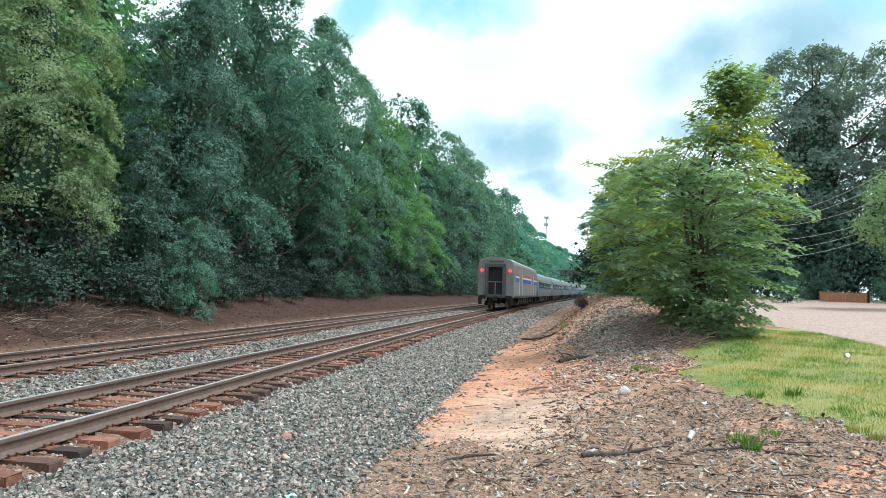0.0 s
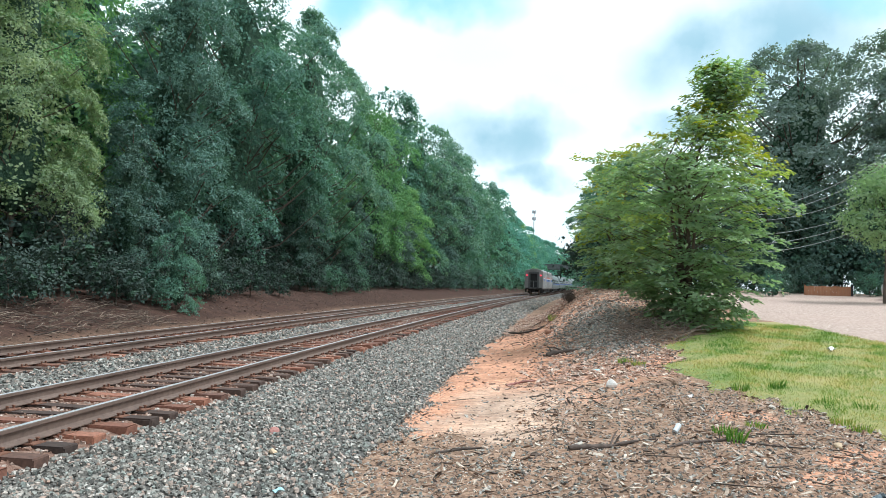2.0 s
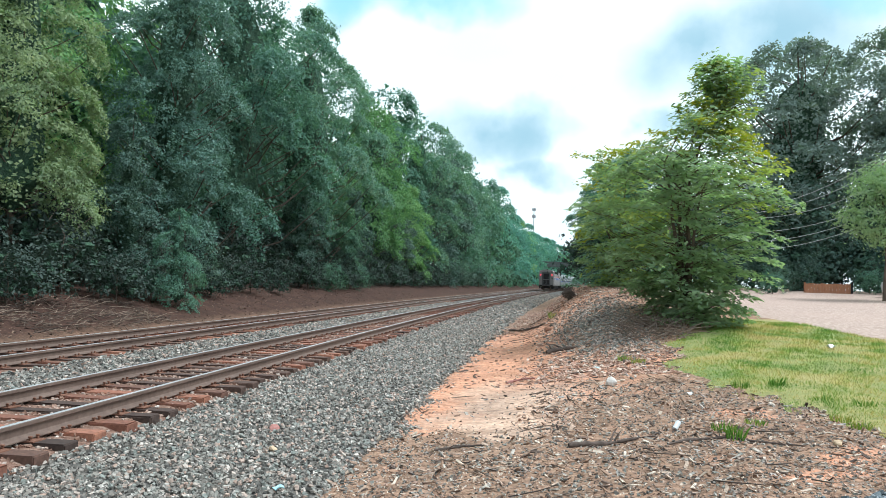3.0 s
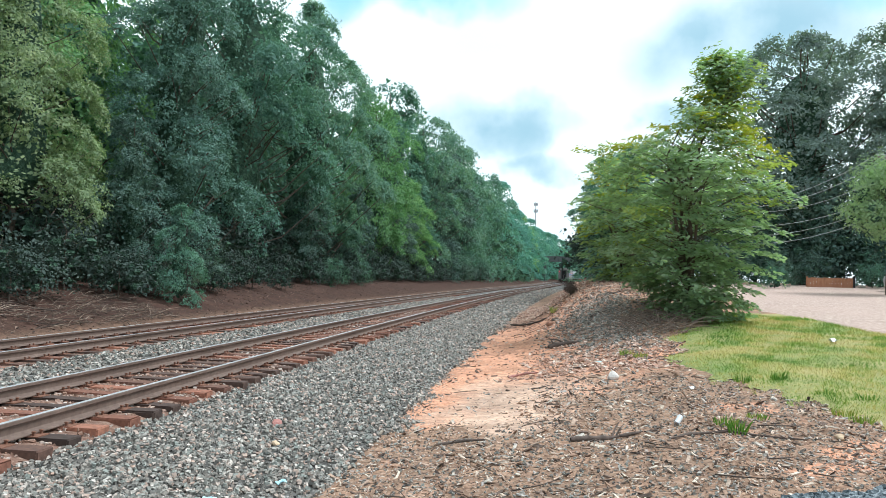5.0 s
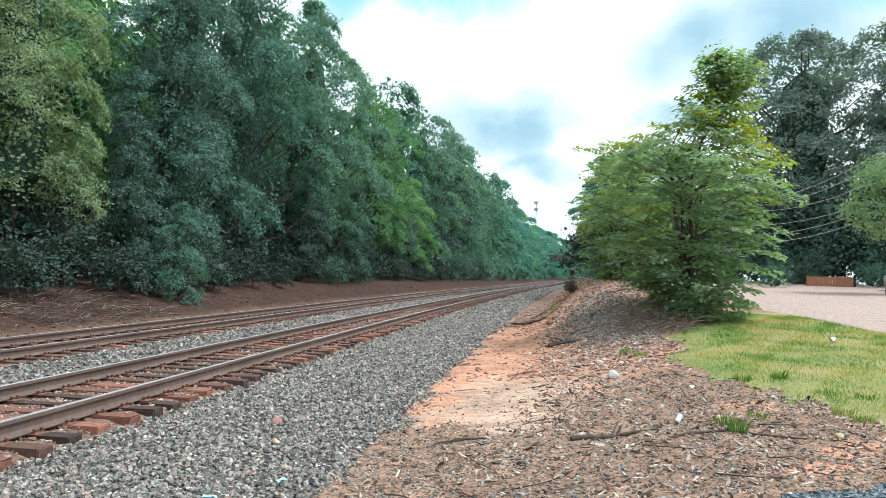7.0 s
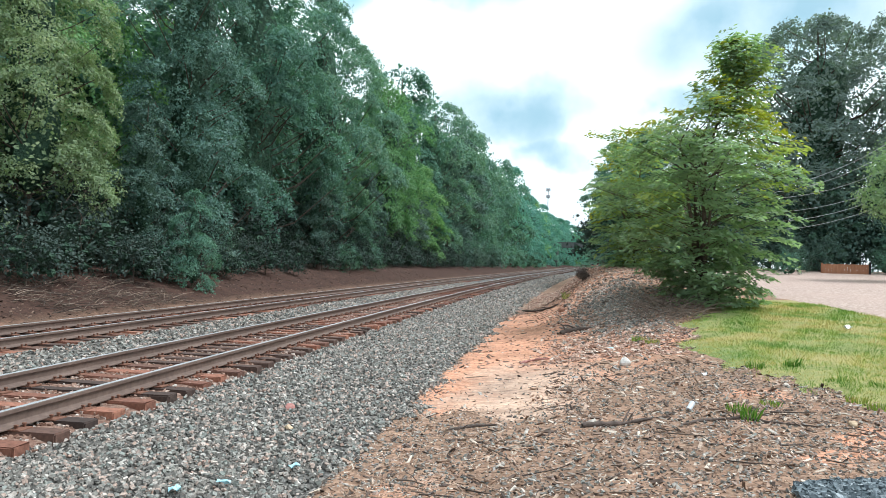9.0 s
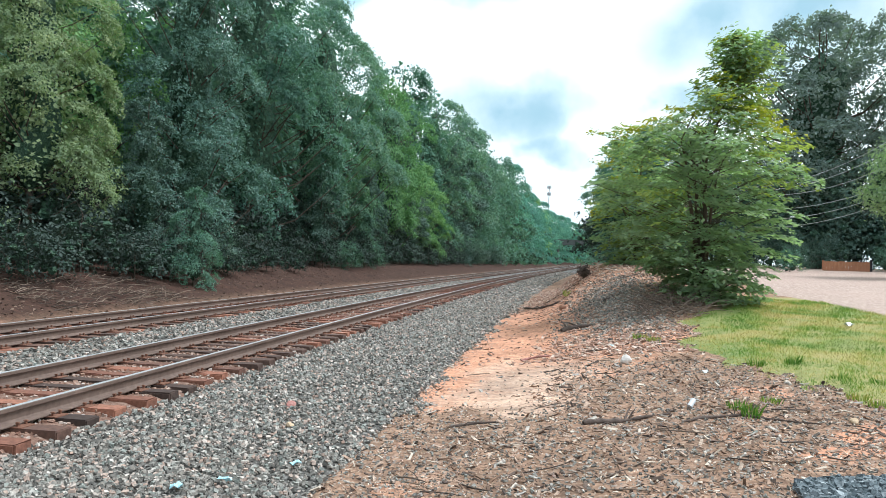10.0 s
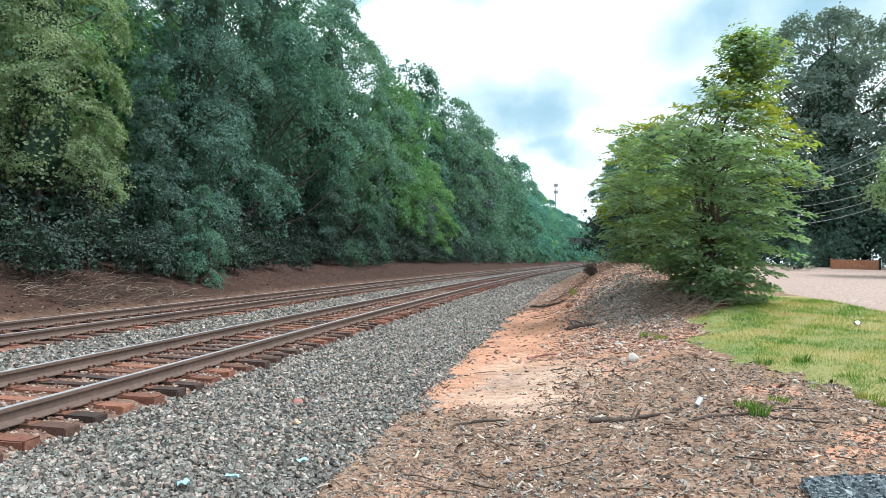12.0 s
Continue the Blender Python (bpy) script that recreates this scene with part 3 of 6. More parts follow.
def ballast_stones():
    x, y, rg = strew(48000, 1.25, 4.9, 4.2, 34, 11, 2.2)
    nn = x - track_x(y)
    edge = 3.9 + 0.4 * hills(x * 0 + 3, y, 1.0, 1.3)
    keep = nn < edge + np.abs(rg.normal(0, 0.42, len(x))) * np.where(rg.random(len(x)) < 0.5, 1.0, -0.35)
    x, y = x[keep], y[keep]
    size = rg.uniform(0.021, 0.047, len(x)) * (1 + 0.035 * np.clip(y - 6, 0, 30))
    ob = shards(np.stack([x, y, bed_height(x, y, x - track_x(y))], 1), size, 12, mat=M_STONE, name="ballast_stones", sink=0.05, flat=0.8)
    tagged(ob, "loose grey crushed ballast stones beside the track", "ballast", kind="stuff")
    x, y, rg = strew(8000, 1.25, 4.1, 32, 130, 17, 1.5)
    size = rg.uniform(0.06, 0.13, len(x)) * (1 + 0.006 * (y - 32))
    ob = shards(np.stack([x, y, bed_height(x, y, x - track_x(y))], 1), size, 18, flat=0.5, mat=M_STONE, name="ballast_stones")
    tagged(ob, "loose grey ballast stones farther along the track", "ballast", kind="stuff")
    x, y, rg = strew(8000, -3.0, -1.2, 8, 60, 13, 1.6)
    size = rg.uniform(0.035, 0.06, len(x)) * (1 + 0.02 * np.clip(y - 8, 0, 40))
    ob = shards(np.stack([x, y, bed_height(x, y, x - track_x(y)) + 0.02], 1), size, 14, mat=M_STONE, name="ballast_stones")
    tagged(ob, "pale grey ballast stones between the two tracks", "ballast", kind="stuff")
    x, y, rg = strew(9000, -1.25, 1.3, 4.5, 36, 15, 1.6)
    size = rg.uniform(0.026, 0.05, len(x)) * (1 + 0.02 * np.clip(y - 6, 0, 30))
    ob = shards(np.stack([x, y, land(x, y) + 0.008], 1), size, 16, mat=M_RUSTY_STONE, name="ballast_stones")
    tagged(ob, "rust-stained ballast stones between the ties", "ballast", kind="stuff")


ballast_stones()


def chips():
    x, y, rg = strew(42000, 3.55, 10.5, 4.6, 18, 21, 1.7)
    n = x - track_x(y)
    yw, nw = y + 1.3 * hills(x, y, 1, 0.9), n + 0.6 * hills(x, y, 1, 1.1)
    bare = smooth(nw, 3.9, 4.4) * (1 - smooth(nw, 5.2, 6.6)) * smooth(yw, 8.3, 10.8)
    keep = (rg.random(len(x)) > 0.92 * bare) & (lawn_mask(x, y) < 0.15) & (rg.random(len(x)) > 0.55 * smooth(y + hills(x, y, 1, 1.2), 10.5, 13.5))
    x, y = x[keep], y[keep]
    size = (0.006 + 0.008 * rg.random(len(x)) + 0.028 * rg.random(len(x)) ** 10) * (1 + 0.045 * np.clip(y - 5, 0, 12))
    ob = shards(np.stack([x, y, ground_height(x, y, x - track_x(y))], 1), size, 22, flat=0.4, long=3.2, tilt=0.75, mat=M_CHIP, name="wood_chips", sink=0.1)
    tagged(ob, "brown wood chips and bark scattered on clay", "wood chips", kind="stuff")
    x, y, rg = strew(9000, 4.0, 10.5, 4.6, 13, 23, 1.7)
    n = x - track_x(y)
    bare = smooth(n, 3.9, 4.4) * (1 - smooth(n, 5.4, 6.6)) * smooth(y, 8.0, 10.5)
    keep = (rg.random(len(x)) > 0.93 * bare) & (lawn_mask(x, y) < 0.0)
    x, y = x[keep], y[keep]
    size = rg.uniform(0.012, 0.034, len(x))
    ob = shards(np.stack([x, y, ground_height(x, y, x - track_x(y))], 1), size, 24, mat=M_STONE, name="gravel")
    tagged(ob, "small grey stones strewn among wood chips", "gravel", kind="stuff")
    # bank of rubble and chips under the small tree
    x, y, rg = strew(16000, 4.15, 10.0, 14, 52, 25, 1.3)
    n = x - track_x(y) + 0.5 * hills(x, y, 1, 1.4)
    keep = (lawn_mask(x, y) < 0) & (rg.random(len(x)) > 0.94 * (1 - smooth(n, 5.4, 6.4)) * (1 - smooth(y, 26, 34)))
    x, y = x[keep], y[keep]
    size = rg.uniform(0.025, 0.075, len(x))
    ob = shards(np.stack([x, y, ground_height(x, y, x - track_x(y))], 1), size, 26, flat=0.4, long=1.9, tilt=0.6, mat=M_BANK_CHIP, name="bank_litter", sink=0.25)
    tagged(ob, "bark, chips and clods on the clay bank", "litter", kind="stuff")
    # grey rubble spilt down the bank
    rg = np.random.default_rng(29)
    x, y = rg.normal(2.0, 0.75, 3600), rg.normal(22.5, 2.6, 3600)
    keep = (lawn_mask(x, y) < 0) & (x - track_x(y) > 5.6)
    x, y = x[keep], y[keep]
    ob = shards(np.stack([x, y, ground_height(x, y, x - track_x(y))], 1), rg.uniform(0.03, 0.08, len(x)), 30, mat=M_STONE, name="rubble")
    tagged(ob, "grey rubble spilt down the clay bank", "rubble", kind="stuff")
    # heap of dark crushed stone
    rg = np.random.default_rng(27)
    k = 5200
    x = rg.uniform(1.9, 4.4, k)
    y = 5.85 + 0.80 * (x - 1.9) - np.abs(rg.normal(0, 0.45, k)) + 0.12 * np.sin(4 * x)
    size = rg.uniform(0.028, 0.058, k)
    lift = 0.05 + 0 * x
    ob = shards(np.stack([x, y, ground_height(x, y, x - track_x(y)) + lift * rg.random(k)], 1), size, 28, mat=M_DARK_STONE, name="dark_stones")
    tagged(ob, "patch of dark blue-grey crushed stone on the ground", "gravel", kind="stuff")


chips()


def grass():
    rg = np.random.default_rng(31)
    k = 120000
    y = 7.8 + 18 * rg.random(k) ** 1.5
    x = rg.uniform(2.0, 9.2, k)
    keep = (lawn_mask(x, y) > rg.normal(0.12, 0.3, k)) & (rg.random(k) < 0.35 + 0.9 * smooth(hills(x, y, 1, 1.7), -0.55, 0.15))
    x, y = x[keep], y[keep]
    k = len(x)
    z = lawn_height(x, y, x) - 0.01
    h = rg.uniform(0.025, 0.07, k) * (1 + 0.02 * (y - 9)) * (1 + 0.5 * hills(x, y, 1, 0.9))
    a = rg.uniform(0, 2 * np.pi, k)
    w = 0.0045 * (1 + 0.06 * (y - 9))
    lean = rg.normal(0, 0.6, (k, 2)) * h[:, None]
    base = np.stack([x, y, z], 1)
    side = np.stack([np.cos(a) * w, np.sin(a) * w, 0 * a], 1)
    tip = base + np.stack([lean[:, 0], lean[:, 1], h], 1)
    V = np.stack([base - side, base + side, tip], 1).reshape(-1, 3)
    ob = new("grass", mesh_np("grass", V, np.arange(3 * k).reshape(-1, 3), M_GRASS))
    tagged(ob, "short green and yellowed grass blades on the lawn", "grass", kind="stuff")


grass()

# ---------------------------------------------------------------- trees
GREENS = [(0.0, (0.046, 0.112, 0.100)), (0.35, (0.090, 0.186, 0.158)), (0.65, (0.140, 0.254, 0.200)), (0.85, (0.210, 0.320, 0.230)), (1.0, (0.32, 0.41, 0.26))]
M_LEAF_OAK = leaf_material("oak_leaves", GREENS, 0.34, 0.5)
M_LEAF_LIGHT = leaf_material("light_green_leaves", [(p, (c[0] * 2.3, c[1] * 1.5, c[2] * 1.05)) for p, c in GREENS], 0.34)
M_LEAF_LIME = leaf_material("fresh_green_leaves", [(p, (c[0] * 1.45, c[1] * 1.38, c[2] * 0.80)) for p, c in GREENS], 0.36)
# lighter, bluer greens: distance haze painted into the leaf colour
M_LEAF_HAZE = leaf_material("haze_tinted_leaves", [(p, (c[0] * 1.1, c[1] * 1.3, c[2] * 1.45)) for p, c in GREENS], 0.36)
M_LEAF_DARK = leaf_material("dark_green_leaves", [(p, (c[0] * 0.78, c[1] * 0.70, c[2] * 0.74)) for p, c in GREENS], 0.2, 0.42)
M_LEAF_HOLLY = leaf_material("glossy_leaves", [(p, (c[0] * 1.08, c[1] * 0.98, c[2] * 1.02)) for p, c in GREENS], 0.24, 0.4)
# near-black leaf colour stands in for deep shade under the trees
M_LEAF_DEEP_SHADE = leaf_material("deep_shade_leaves", [(0.0, (0.026, 0.042, 0.038)), (0.5, (0.042, 0.064, 0.054)), (1.0, (0.075, 0.10, 0.08))], 0.1)
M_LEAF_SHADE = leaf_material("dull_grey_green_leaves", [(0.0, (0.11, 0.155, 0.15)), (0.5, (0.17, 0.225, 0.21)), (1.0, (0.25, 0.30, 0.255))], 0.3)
M_LEAF_BUSH = leaf_material("broad_green_leaves", [(0.0, (0.15, 0.225, 0.15)), (0.4, (0.22, 0.31, 0.20)), (0.75, (0.31, 0.39, 0.25)), (1.0, (0.42, 0.46, 0.29))], 0.5, 0.5)
M_LEAF_YELLOW = leaf_material("yellowing_leaves", [(0.0, (0.14, 0.19, 0.03)), (0.5, (0.30, 0.31, 0.03)), (0.85, (0.52, 0.42, 0.03)), (1.0, (0.62, 0.40, 0.03))], 0.4)
# yellow-green leaves, also used to paint the sunlit rim of the small tree
M_LEAF_PALE_SUNLIT = leaf_material("yellow_green_sunlit_leaves", [(0.0, (0.21, 0.28, 0.09)), (0.5, (0.31, 0.37, 0.11)), (1.0, (0.46, 0.44, 0.13))], 0.42)


def leaves(P, out, size, rg, droop=0.3, broad=0.55, loose=0.36):
    """Folded leaf blades at places P; out: the way each faces, roughly."""
    n = len(P)
    nrm = out + rg.normal(0, loose, (n, 3)) + np.array((0, 0, 0.25))
    nrm /= np.linalg.norm(nrm, axis=1)[:, None] + 1e-9
    d = rg.normal(0, 1, (n, 3)) - np.array((0, 0, droop))
    d -= nrm * (d * nrm).sum(1)[:, None]
    d /= np.linalg.norm(d, axis=1)[:, None] + 1e-9
    s = np.cross(nrm, d)
    L = (size * rg.uniform(0.65, 1.35, n))[:, None]
    mid = P + d * L * 0.45 - nrm * L * 0.10
    V = np.stack([P - d * L * 0.05, mid + s * L * broad * 0.5 + nrm * L * 0.14, P + d * L, mid - s * L * broad * 0.5 + nrm * L * 0.14], 1)
    return V.reshape(-1, 3), np.arange(4 * n).reshape(-1, 4)


def crown_points(lobes, clumps, per, spread, rg, hollow=0.72):
    """Leaf places in clumps on the skins of lobes (centre, radii), and outward ways."""
    vol = np.array([(l[1][0] * l[1][2]) for l in lobes])
    pick = rg.choice(len(lobes), clumps, p=vol / vol.sum())
    C = np.array([l[0] for l in lobes])[pick]
    Rr = np.array([l[1] for l in lobes])[pick]
    d = rg.normal(0, 1, (clumps, 3))
    d /= np.linalg.norm(d, axis=1)[:, None]
    r = hollow + (1.06 - hollow) * rg.random(clumps) ** 0.5
    cc = C + d * Rr * r[:, None]
    out = d / Rr
    out /= np.linalg.norm(out, axis=1)[:, None]
    # clumps are flat pads, wider than high
    off = rg.normal(0, 1, (clumps, per, 3)) * np.array((1, 1, 0.62)) * spread * rg.uniform(0.6, 1.4, (clumps, 1, 1))
    off[:, :, 2] -= 0.25 * (off[:, :, 0] ** 2 + off[:, :, 1] ** 2) / max(spread, 1e-3) * 0.5
    P = (cc[:, None] + off).reshape(-1, 3)
    # each leaf faces out of its own clump
    own = off / (np.linalg.norm(off, axis=2)[:, :, None] + 1e-6)
    face = 0.45 * own + 0.9 * out[:, None] + np.array((0, 0, 0.2))
    face /= np.linalg.norm(face, axis=2)[:, :, None] + 1e-6
    return P, face.reshape(-1, 3), cc


def limb_set(height, girth, lobes, rg, n_limbs, crooked=0.25, base=0.25):
    P = [np.array((0, 0, -0.3))]
    for i in range(1, 7):
        P.append(np.array((rg.normal(0, crooked) * i / 6, rg.normal(0, crooked) * i / 6, height * 0.85 * i / 6)))
    bits = [tube(P, [girth * (1.25 if i == 0 else 1) * (1 - 0.85 * i / 6.3) for i in range(7)], 8)]
    for i in range(n_limbs):
        u = base + (0.95 - base) * rg.random()
        k = u * 6
        j = min(int(k), 5)
        a = P[j] + (P[j + 1] - P[j]) * (k - j)
        c, r = lobes[rg.integers(len(lobes))]
        e = np.array(c) + rg.normal(0, 0.45, 3) * np.array(r)
        m = (a + e) / 2 + rg.normal(0, 0.3, 3) + np.array((0, 0, 0.3))
        g = girth * 0.34 * (1 - 0.6 * u)
        bits.append(tube([a, m, e], [g, g * 0.6, g * 0.15], 5))
    return merged(bits)


# darker than the leaves: the crown's inner shade put into colour
M_INNER_SHADE = two_scale("shaded_inner_foliage", [(0.35, (0.035, 0.075, 0.05)), (0.5, (0.065, 0.125, 0.08)), (0.68, (0.11, 0.19, 0.115))], 0.6, 5, 0.8, 0.0, 1.0, 0.25, spec=0.2)


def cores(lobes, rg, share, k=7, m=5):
    """Ragged twig-and-leaf masses that close each lobe, inner shade painted on."""
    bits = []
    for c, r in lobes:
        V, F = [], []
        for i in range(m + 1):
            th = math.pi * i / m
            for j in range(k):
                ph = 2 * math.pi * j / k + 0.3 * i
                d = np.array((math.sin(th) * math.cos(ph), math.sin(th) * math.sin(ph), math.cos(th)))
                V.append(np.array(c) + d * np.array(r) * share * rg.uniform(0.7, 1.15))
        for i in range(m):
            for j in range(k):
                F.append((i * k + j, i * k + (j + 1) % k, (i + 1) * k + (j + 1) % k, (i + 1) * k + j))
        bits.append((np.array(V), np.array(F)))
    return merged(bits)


def billows(lobes, rg, count, size):
    """Smaller bumps over the skin of big lobes."""
    out = []
    for c, r in lobes:
        turn = rg.uniform(0, 6.28)
        for i in range(count):
            z = 1 - 1.62 * (i + 0.5) / count
            q = math.sqrt(max(0.0, 1 - z * z))
            a = turn + i * 2.39996
            d = np.array((q * math.cos(a), q * math.sin(a), z)) * rg.uniform(0.66, 0.92)
            s = size * rg.uniform(0.7, 1.25)
            out.append((tuple(np.array(c) + d * np.array(r)), (r[0] * s, r[1] * s, r[2] * s * 0.85)))
    return out


def tree_kind(seed, height, width, low, lobes_n, clumps, per, leaf, spread, mat, girth=0.25, limbs=14, pointed=0.5, bump=10, closed=0.66, fill=0.34):
    """A tree as a hidden pattern: returns (trunk mesh, crown mesh)."""
    rg = np.random.default_rng(seed)
    lobes = []
    # big rounded masses in tiers round the stem, with a top
    tiers = max(2, lobes_n // 4)
    for k in range(tiers):
        u = (k + 0.5) / tiers
        z = low + (height - low) * (0.06 + 0.80 * u)
        reach = width * 0.5 * (1 - pointed * max(0.0, u - 0.3) / 0.7) * (0.8 + 0.2 * math.sin(math.pi * min(1.0, u * 1.3)))
        for j in range(3):
            a = j * 2.094 + k * 1.1 + rg.uniform(-0.35, 0.35)
            rr = reach * rg.uniform(0.50, 0.68)
            d = (reach - rr) * rg.uniform(0.85, 1.15)
            lobes.append(((math.cos(a) * d, math.sin(a) * d, z + rg.uniform(-0.25, 0.25) * (height - low) / tiers), (rr, rr, rr * rg.uniform(0.75, 1.0))))
    rr = width * 0.5 * (1 - pointed) * 0.75 + 0.4
    lobes.append(((0, 0, height - rr), (rr, rr, rr)))
    bumps = billows(lobes, rg, bump, 0.46 * math.sqrt(10 / bump))
    P, out, _ = crown_points(bumps, clumps, per, spread, rg, 0.74)
    v1 = leaves(P, out, leaf, rg)
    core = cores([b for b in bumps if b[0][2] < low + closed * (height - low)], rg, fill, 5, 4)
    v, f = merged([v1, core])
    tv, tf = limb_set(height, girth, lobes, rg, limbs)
    crown = mesh_np("crown", v, f, [mat, M_INNER_SHADE])
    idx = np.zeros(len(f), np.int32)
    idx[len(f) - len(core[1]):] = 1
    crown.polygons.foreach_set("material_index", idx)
    return mesh_np("trunk", tv, tf, M_BARK, True), crown


def broad_tree(seed, height, profile, boughs, sprays, per, leaf, mat, wide=1.3, girth=0.27, droop=0.35, inner=2600, loose=0.6, core=0.26, limbs=60):
    """A tall broad-leaved tree: boughs of layered leaf pads round a limbed stem. profile: (share of height, reach in m)."""
    rg = np.random.default_rng(seed)
    us, rs = [p[0] for p in profile], [p[1] for p in profile]
    ph = rg.uniform(0, 6.28, 4)

    def reach(u, a):
        h = u * height
        lump = 1 + 0.13 * np.sin(2 * a + ph[0] + 0.4 * h) + 0.12 * np.sin(3 * a + ph[1] - 0.7 * h) + 0.08 * np.sin(5 * a + ph[2] + 1.3 * h)
        return np.interp(u, us, rs) * lump

    grid = np.linspace(us[0], us[-1], 200)
    cum = np.cumsum(np.interp(grid, us, rs) + 0.35)
    # rounded masses on the outline, then boughs over the upper and outer skin of each
    nl = max(6, boughs // 17)
    k = np.arange(nl)
    ul = np.interp((k + rg.random(nl)) / nl, cum / cum[-1], grid)
    al = k * 2.39996 + rg.normal(0, 0.3, nl)
    Rl = reach(ul, al)
    lr = np.minimum(wide * 1.85 * rg.uniform(0.65, 1.35, nl), 0.62 * Rl + 0.15 * wide)
    wl = np.stack([np.cos(al), np.sin(al), 0 * al], 1)
    cl = wl * np.maximum(Rl - lr * rg.uniform(0.7, 1.2, nl), 0.0)[:, None] + np.array((0, 0, 1.0)) * (ul * height - 0.3 * lr)[:, None]
    pick = np.arange(boughs) % nl
    dv = rg.normal(0, 0.7, (boughs, 3)) + wl[pick] * 0.7 + np.array((0, 0, 0.62))
    dv /= np.linalg.norm(dv, axis=1)[:, None]
    C = cl[pick] + dv * (lr[pick] * rg.uniform(0.7, 1.0, boughs))[:, None] * np.array((1, 1, 0.85))
    u = C[:, 2] / height
    a = np.arctan2(C[:, 1], C[:, 0])
    d = np.hypot(C[:, 0], C[:, 1])
    way = np.stack([np.cos(a), np.sin(a), 0 * a], 1)
    side = np.stack([-np.sin(a), np.cos(a), 0 * a], 1)
    nrm = np.array((0, 0, 0.8)) + dv * 0.6 + way * (droop * rg.uniform(0.3, 1.2, boughs))[:, None]
    nrm /= np.linalg.norm(nrm, axis=1)[:, None]
    side = side - nrm * (side * nrm).sum(1)[:, None]
    side /= np.linalg.norm(side, axis=1)[:, None]
    fore = np.cross(side, nrm)
    size = 0.62 * wide * rg.uniform(0.65, 1.3, boughs)
    # clumps over the upper skin of each pad, fewer below
    q = rg.normal(0, 1, (boughs, sprays, 3))
    q /= np.linalg.norm(q, axis=2)[:, :, None]
    q[:, :, 2] = np.where(rg.random((boughs, sprays)) < 0.8, np.abs(q[:, :, 2]), q[:, :, 2])
    q *= rg.uniform(0.55, 1.05, (boughs, sprays, 1))
    dims = size[:, None, None] * np.array((0.95, 1.0, 0.5))
    loc = (q * dims)[:, :, None] + rg.normal(0, 1, (boughs, sprays, per, 3)) * np.array((0.19, 0.19, 0.09)) * size[:, None, None, None]
    basis = np.stack([fore, side, nrm], 1)
    P = C[:, None, None] + np.einsum("bspk,bkj->bspj", loc, basis)
    face = np.einsum("bsk,bkj->bsj", q * np.array((0.8, 0.8, 0.7)) + np.array((0.1, 0, 0.55)), basis)
    face = np.repeat(face[:, :, None], per, 2).reshape(-1, 3)
    outer = leaves(P.reshape(-1, 3), face, leaf, rg, 0.3, 0.55, loose)
    # big leafy twigs inside, which close the crown
    ui = np.interp(rg.random(inner), cum / cum[-1], grid)
    ai = rg.uniform(0, 6.28, inner)
    di = reach(ui, ai) * rg.uniform(0.3, 0.6, inner)
    Pi = np.stack([np.cos(ai) * di, np.sin(ai) * di, ui * height], 1)
    Oi = np.stack([np.cos(ai), np.sin(ai), 0.3 + 0 * ai], 1)
    mass = leaves(Pi, Oi, 0.12 * wide + 0.6 * leaf, rg, 0.4, 0.7, 0.7)
    # solid core round the stem, coloured as the crown's shaded inside
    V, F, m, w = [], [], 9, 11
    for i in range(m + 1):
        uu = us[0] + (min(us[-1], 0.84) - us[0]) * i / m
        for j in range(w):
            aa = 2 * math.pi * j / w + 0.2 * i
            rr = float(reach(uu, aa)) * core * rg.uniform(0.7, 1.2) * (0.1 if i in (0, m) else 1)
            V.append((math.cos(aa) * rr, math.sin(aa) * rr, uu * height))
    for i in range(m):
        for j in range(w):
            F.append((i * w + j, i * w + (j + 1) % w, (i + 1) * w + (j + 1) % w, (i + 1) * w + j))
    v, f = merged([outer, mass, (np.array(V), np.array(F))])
    crown = mesh_np("crown", v, f, [mat, M_INNER_SHADE])
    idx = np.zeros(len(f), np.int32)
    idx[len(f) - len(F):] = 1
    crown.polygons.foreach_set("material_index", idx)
    stem = [np.array((rg.normal(0, 0.18) * i / 6, rg.normal(0, 0.18) * i / 6, -0.4 + (height * 0.9 + 0.4) * i / 6)) for i in range(7)]
    bits = [tube(stem, [girth * (1.3 if i == 0 else 1) * (1 - 0.87 * i / 6.2) for i in range(7)], 8)]
    for i in rg.choice(boughs, min(boughs, limbs), replace=False):
        z = max(0.4, u[i] * height - 0.55 * d[i] - 0.2)
        j = min(5, int((z + 0.4) / (height * 0.9 + 0.4) * 6))
        b0 = stem[j] + (stem[j + 1] - stem[j]) * min(1.0, (z - stem[j][2]) / (stem[j + 1][2] - stem[j][2]))
        mid = (b0 + C[i]) / 2 + rg.normal(0, 0.2, 3) - np.array((0, 0, 0.12 * d[i]))
        g = girth * 0.30 * (1 - 0.6 * u[i])
        bits.append(tube([b0, mid, C[i], C[i] + fore[i] * size[i] * 0.6], [g, g * 0.65, g * 0.35, g * 0.1], 5))
    tv, tf = merged(bits)
    return mesh_np("trunk", tv, tf, M_BARK, True), crown


def plant(name, kind, x, y, turn, scale, label, category, group="", sink=0.0, tall=1.0):
    t = tagged(new(name), label, category, group)
    tr, cr = kind
    part("trunk", tr, None, t)
    part("crown", cr, None, t)
    z = float(land(x, y)) - sink
    t.matrix_basis = pose(x, y, z, 0, 0, turn) @ Matrix.Diagonal((scale, scale, scale * tall, 1))
    return t


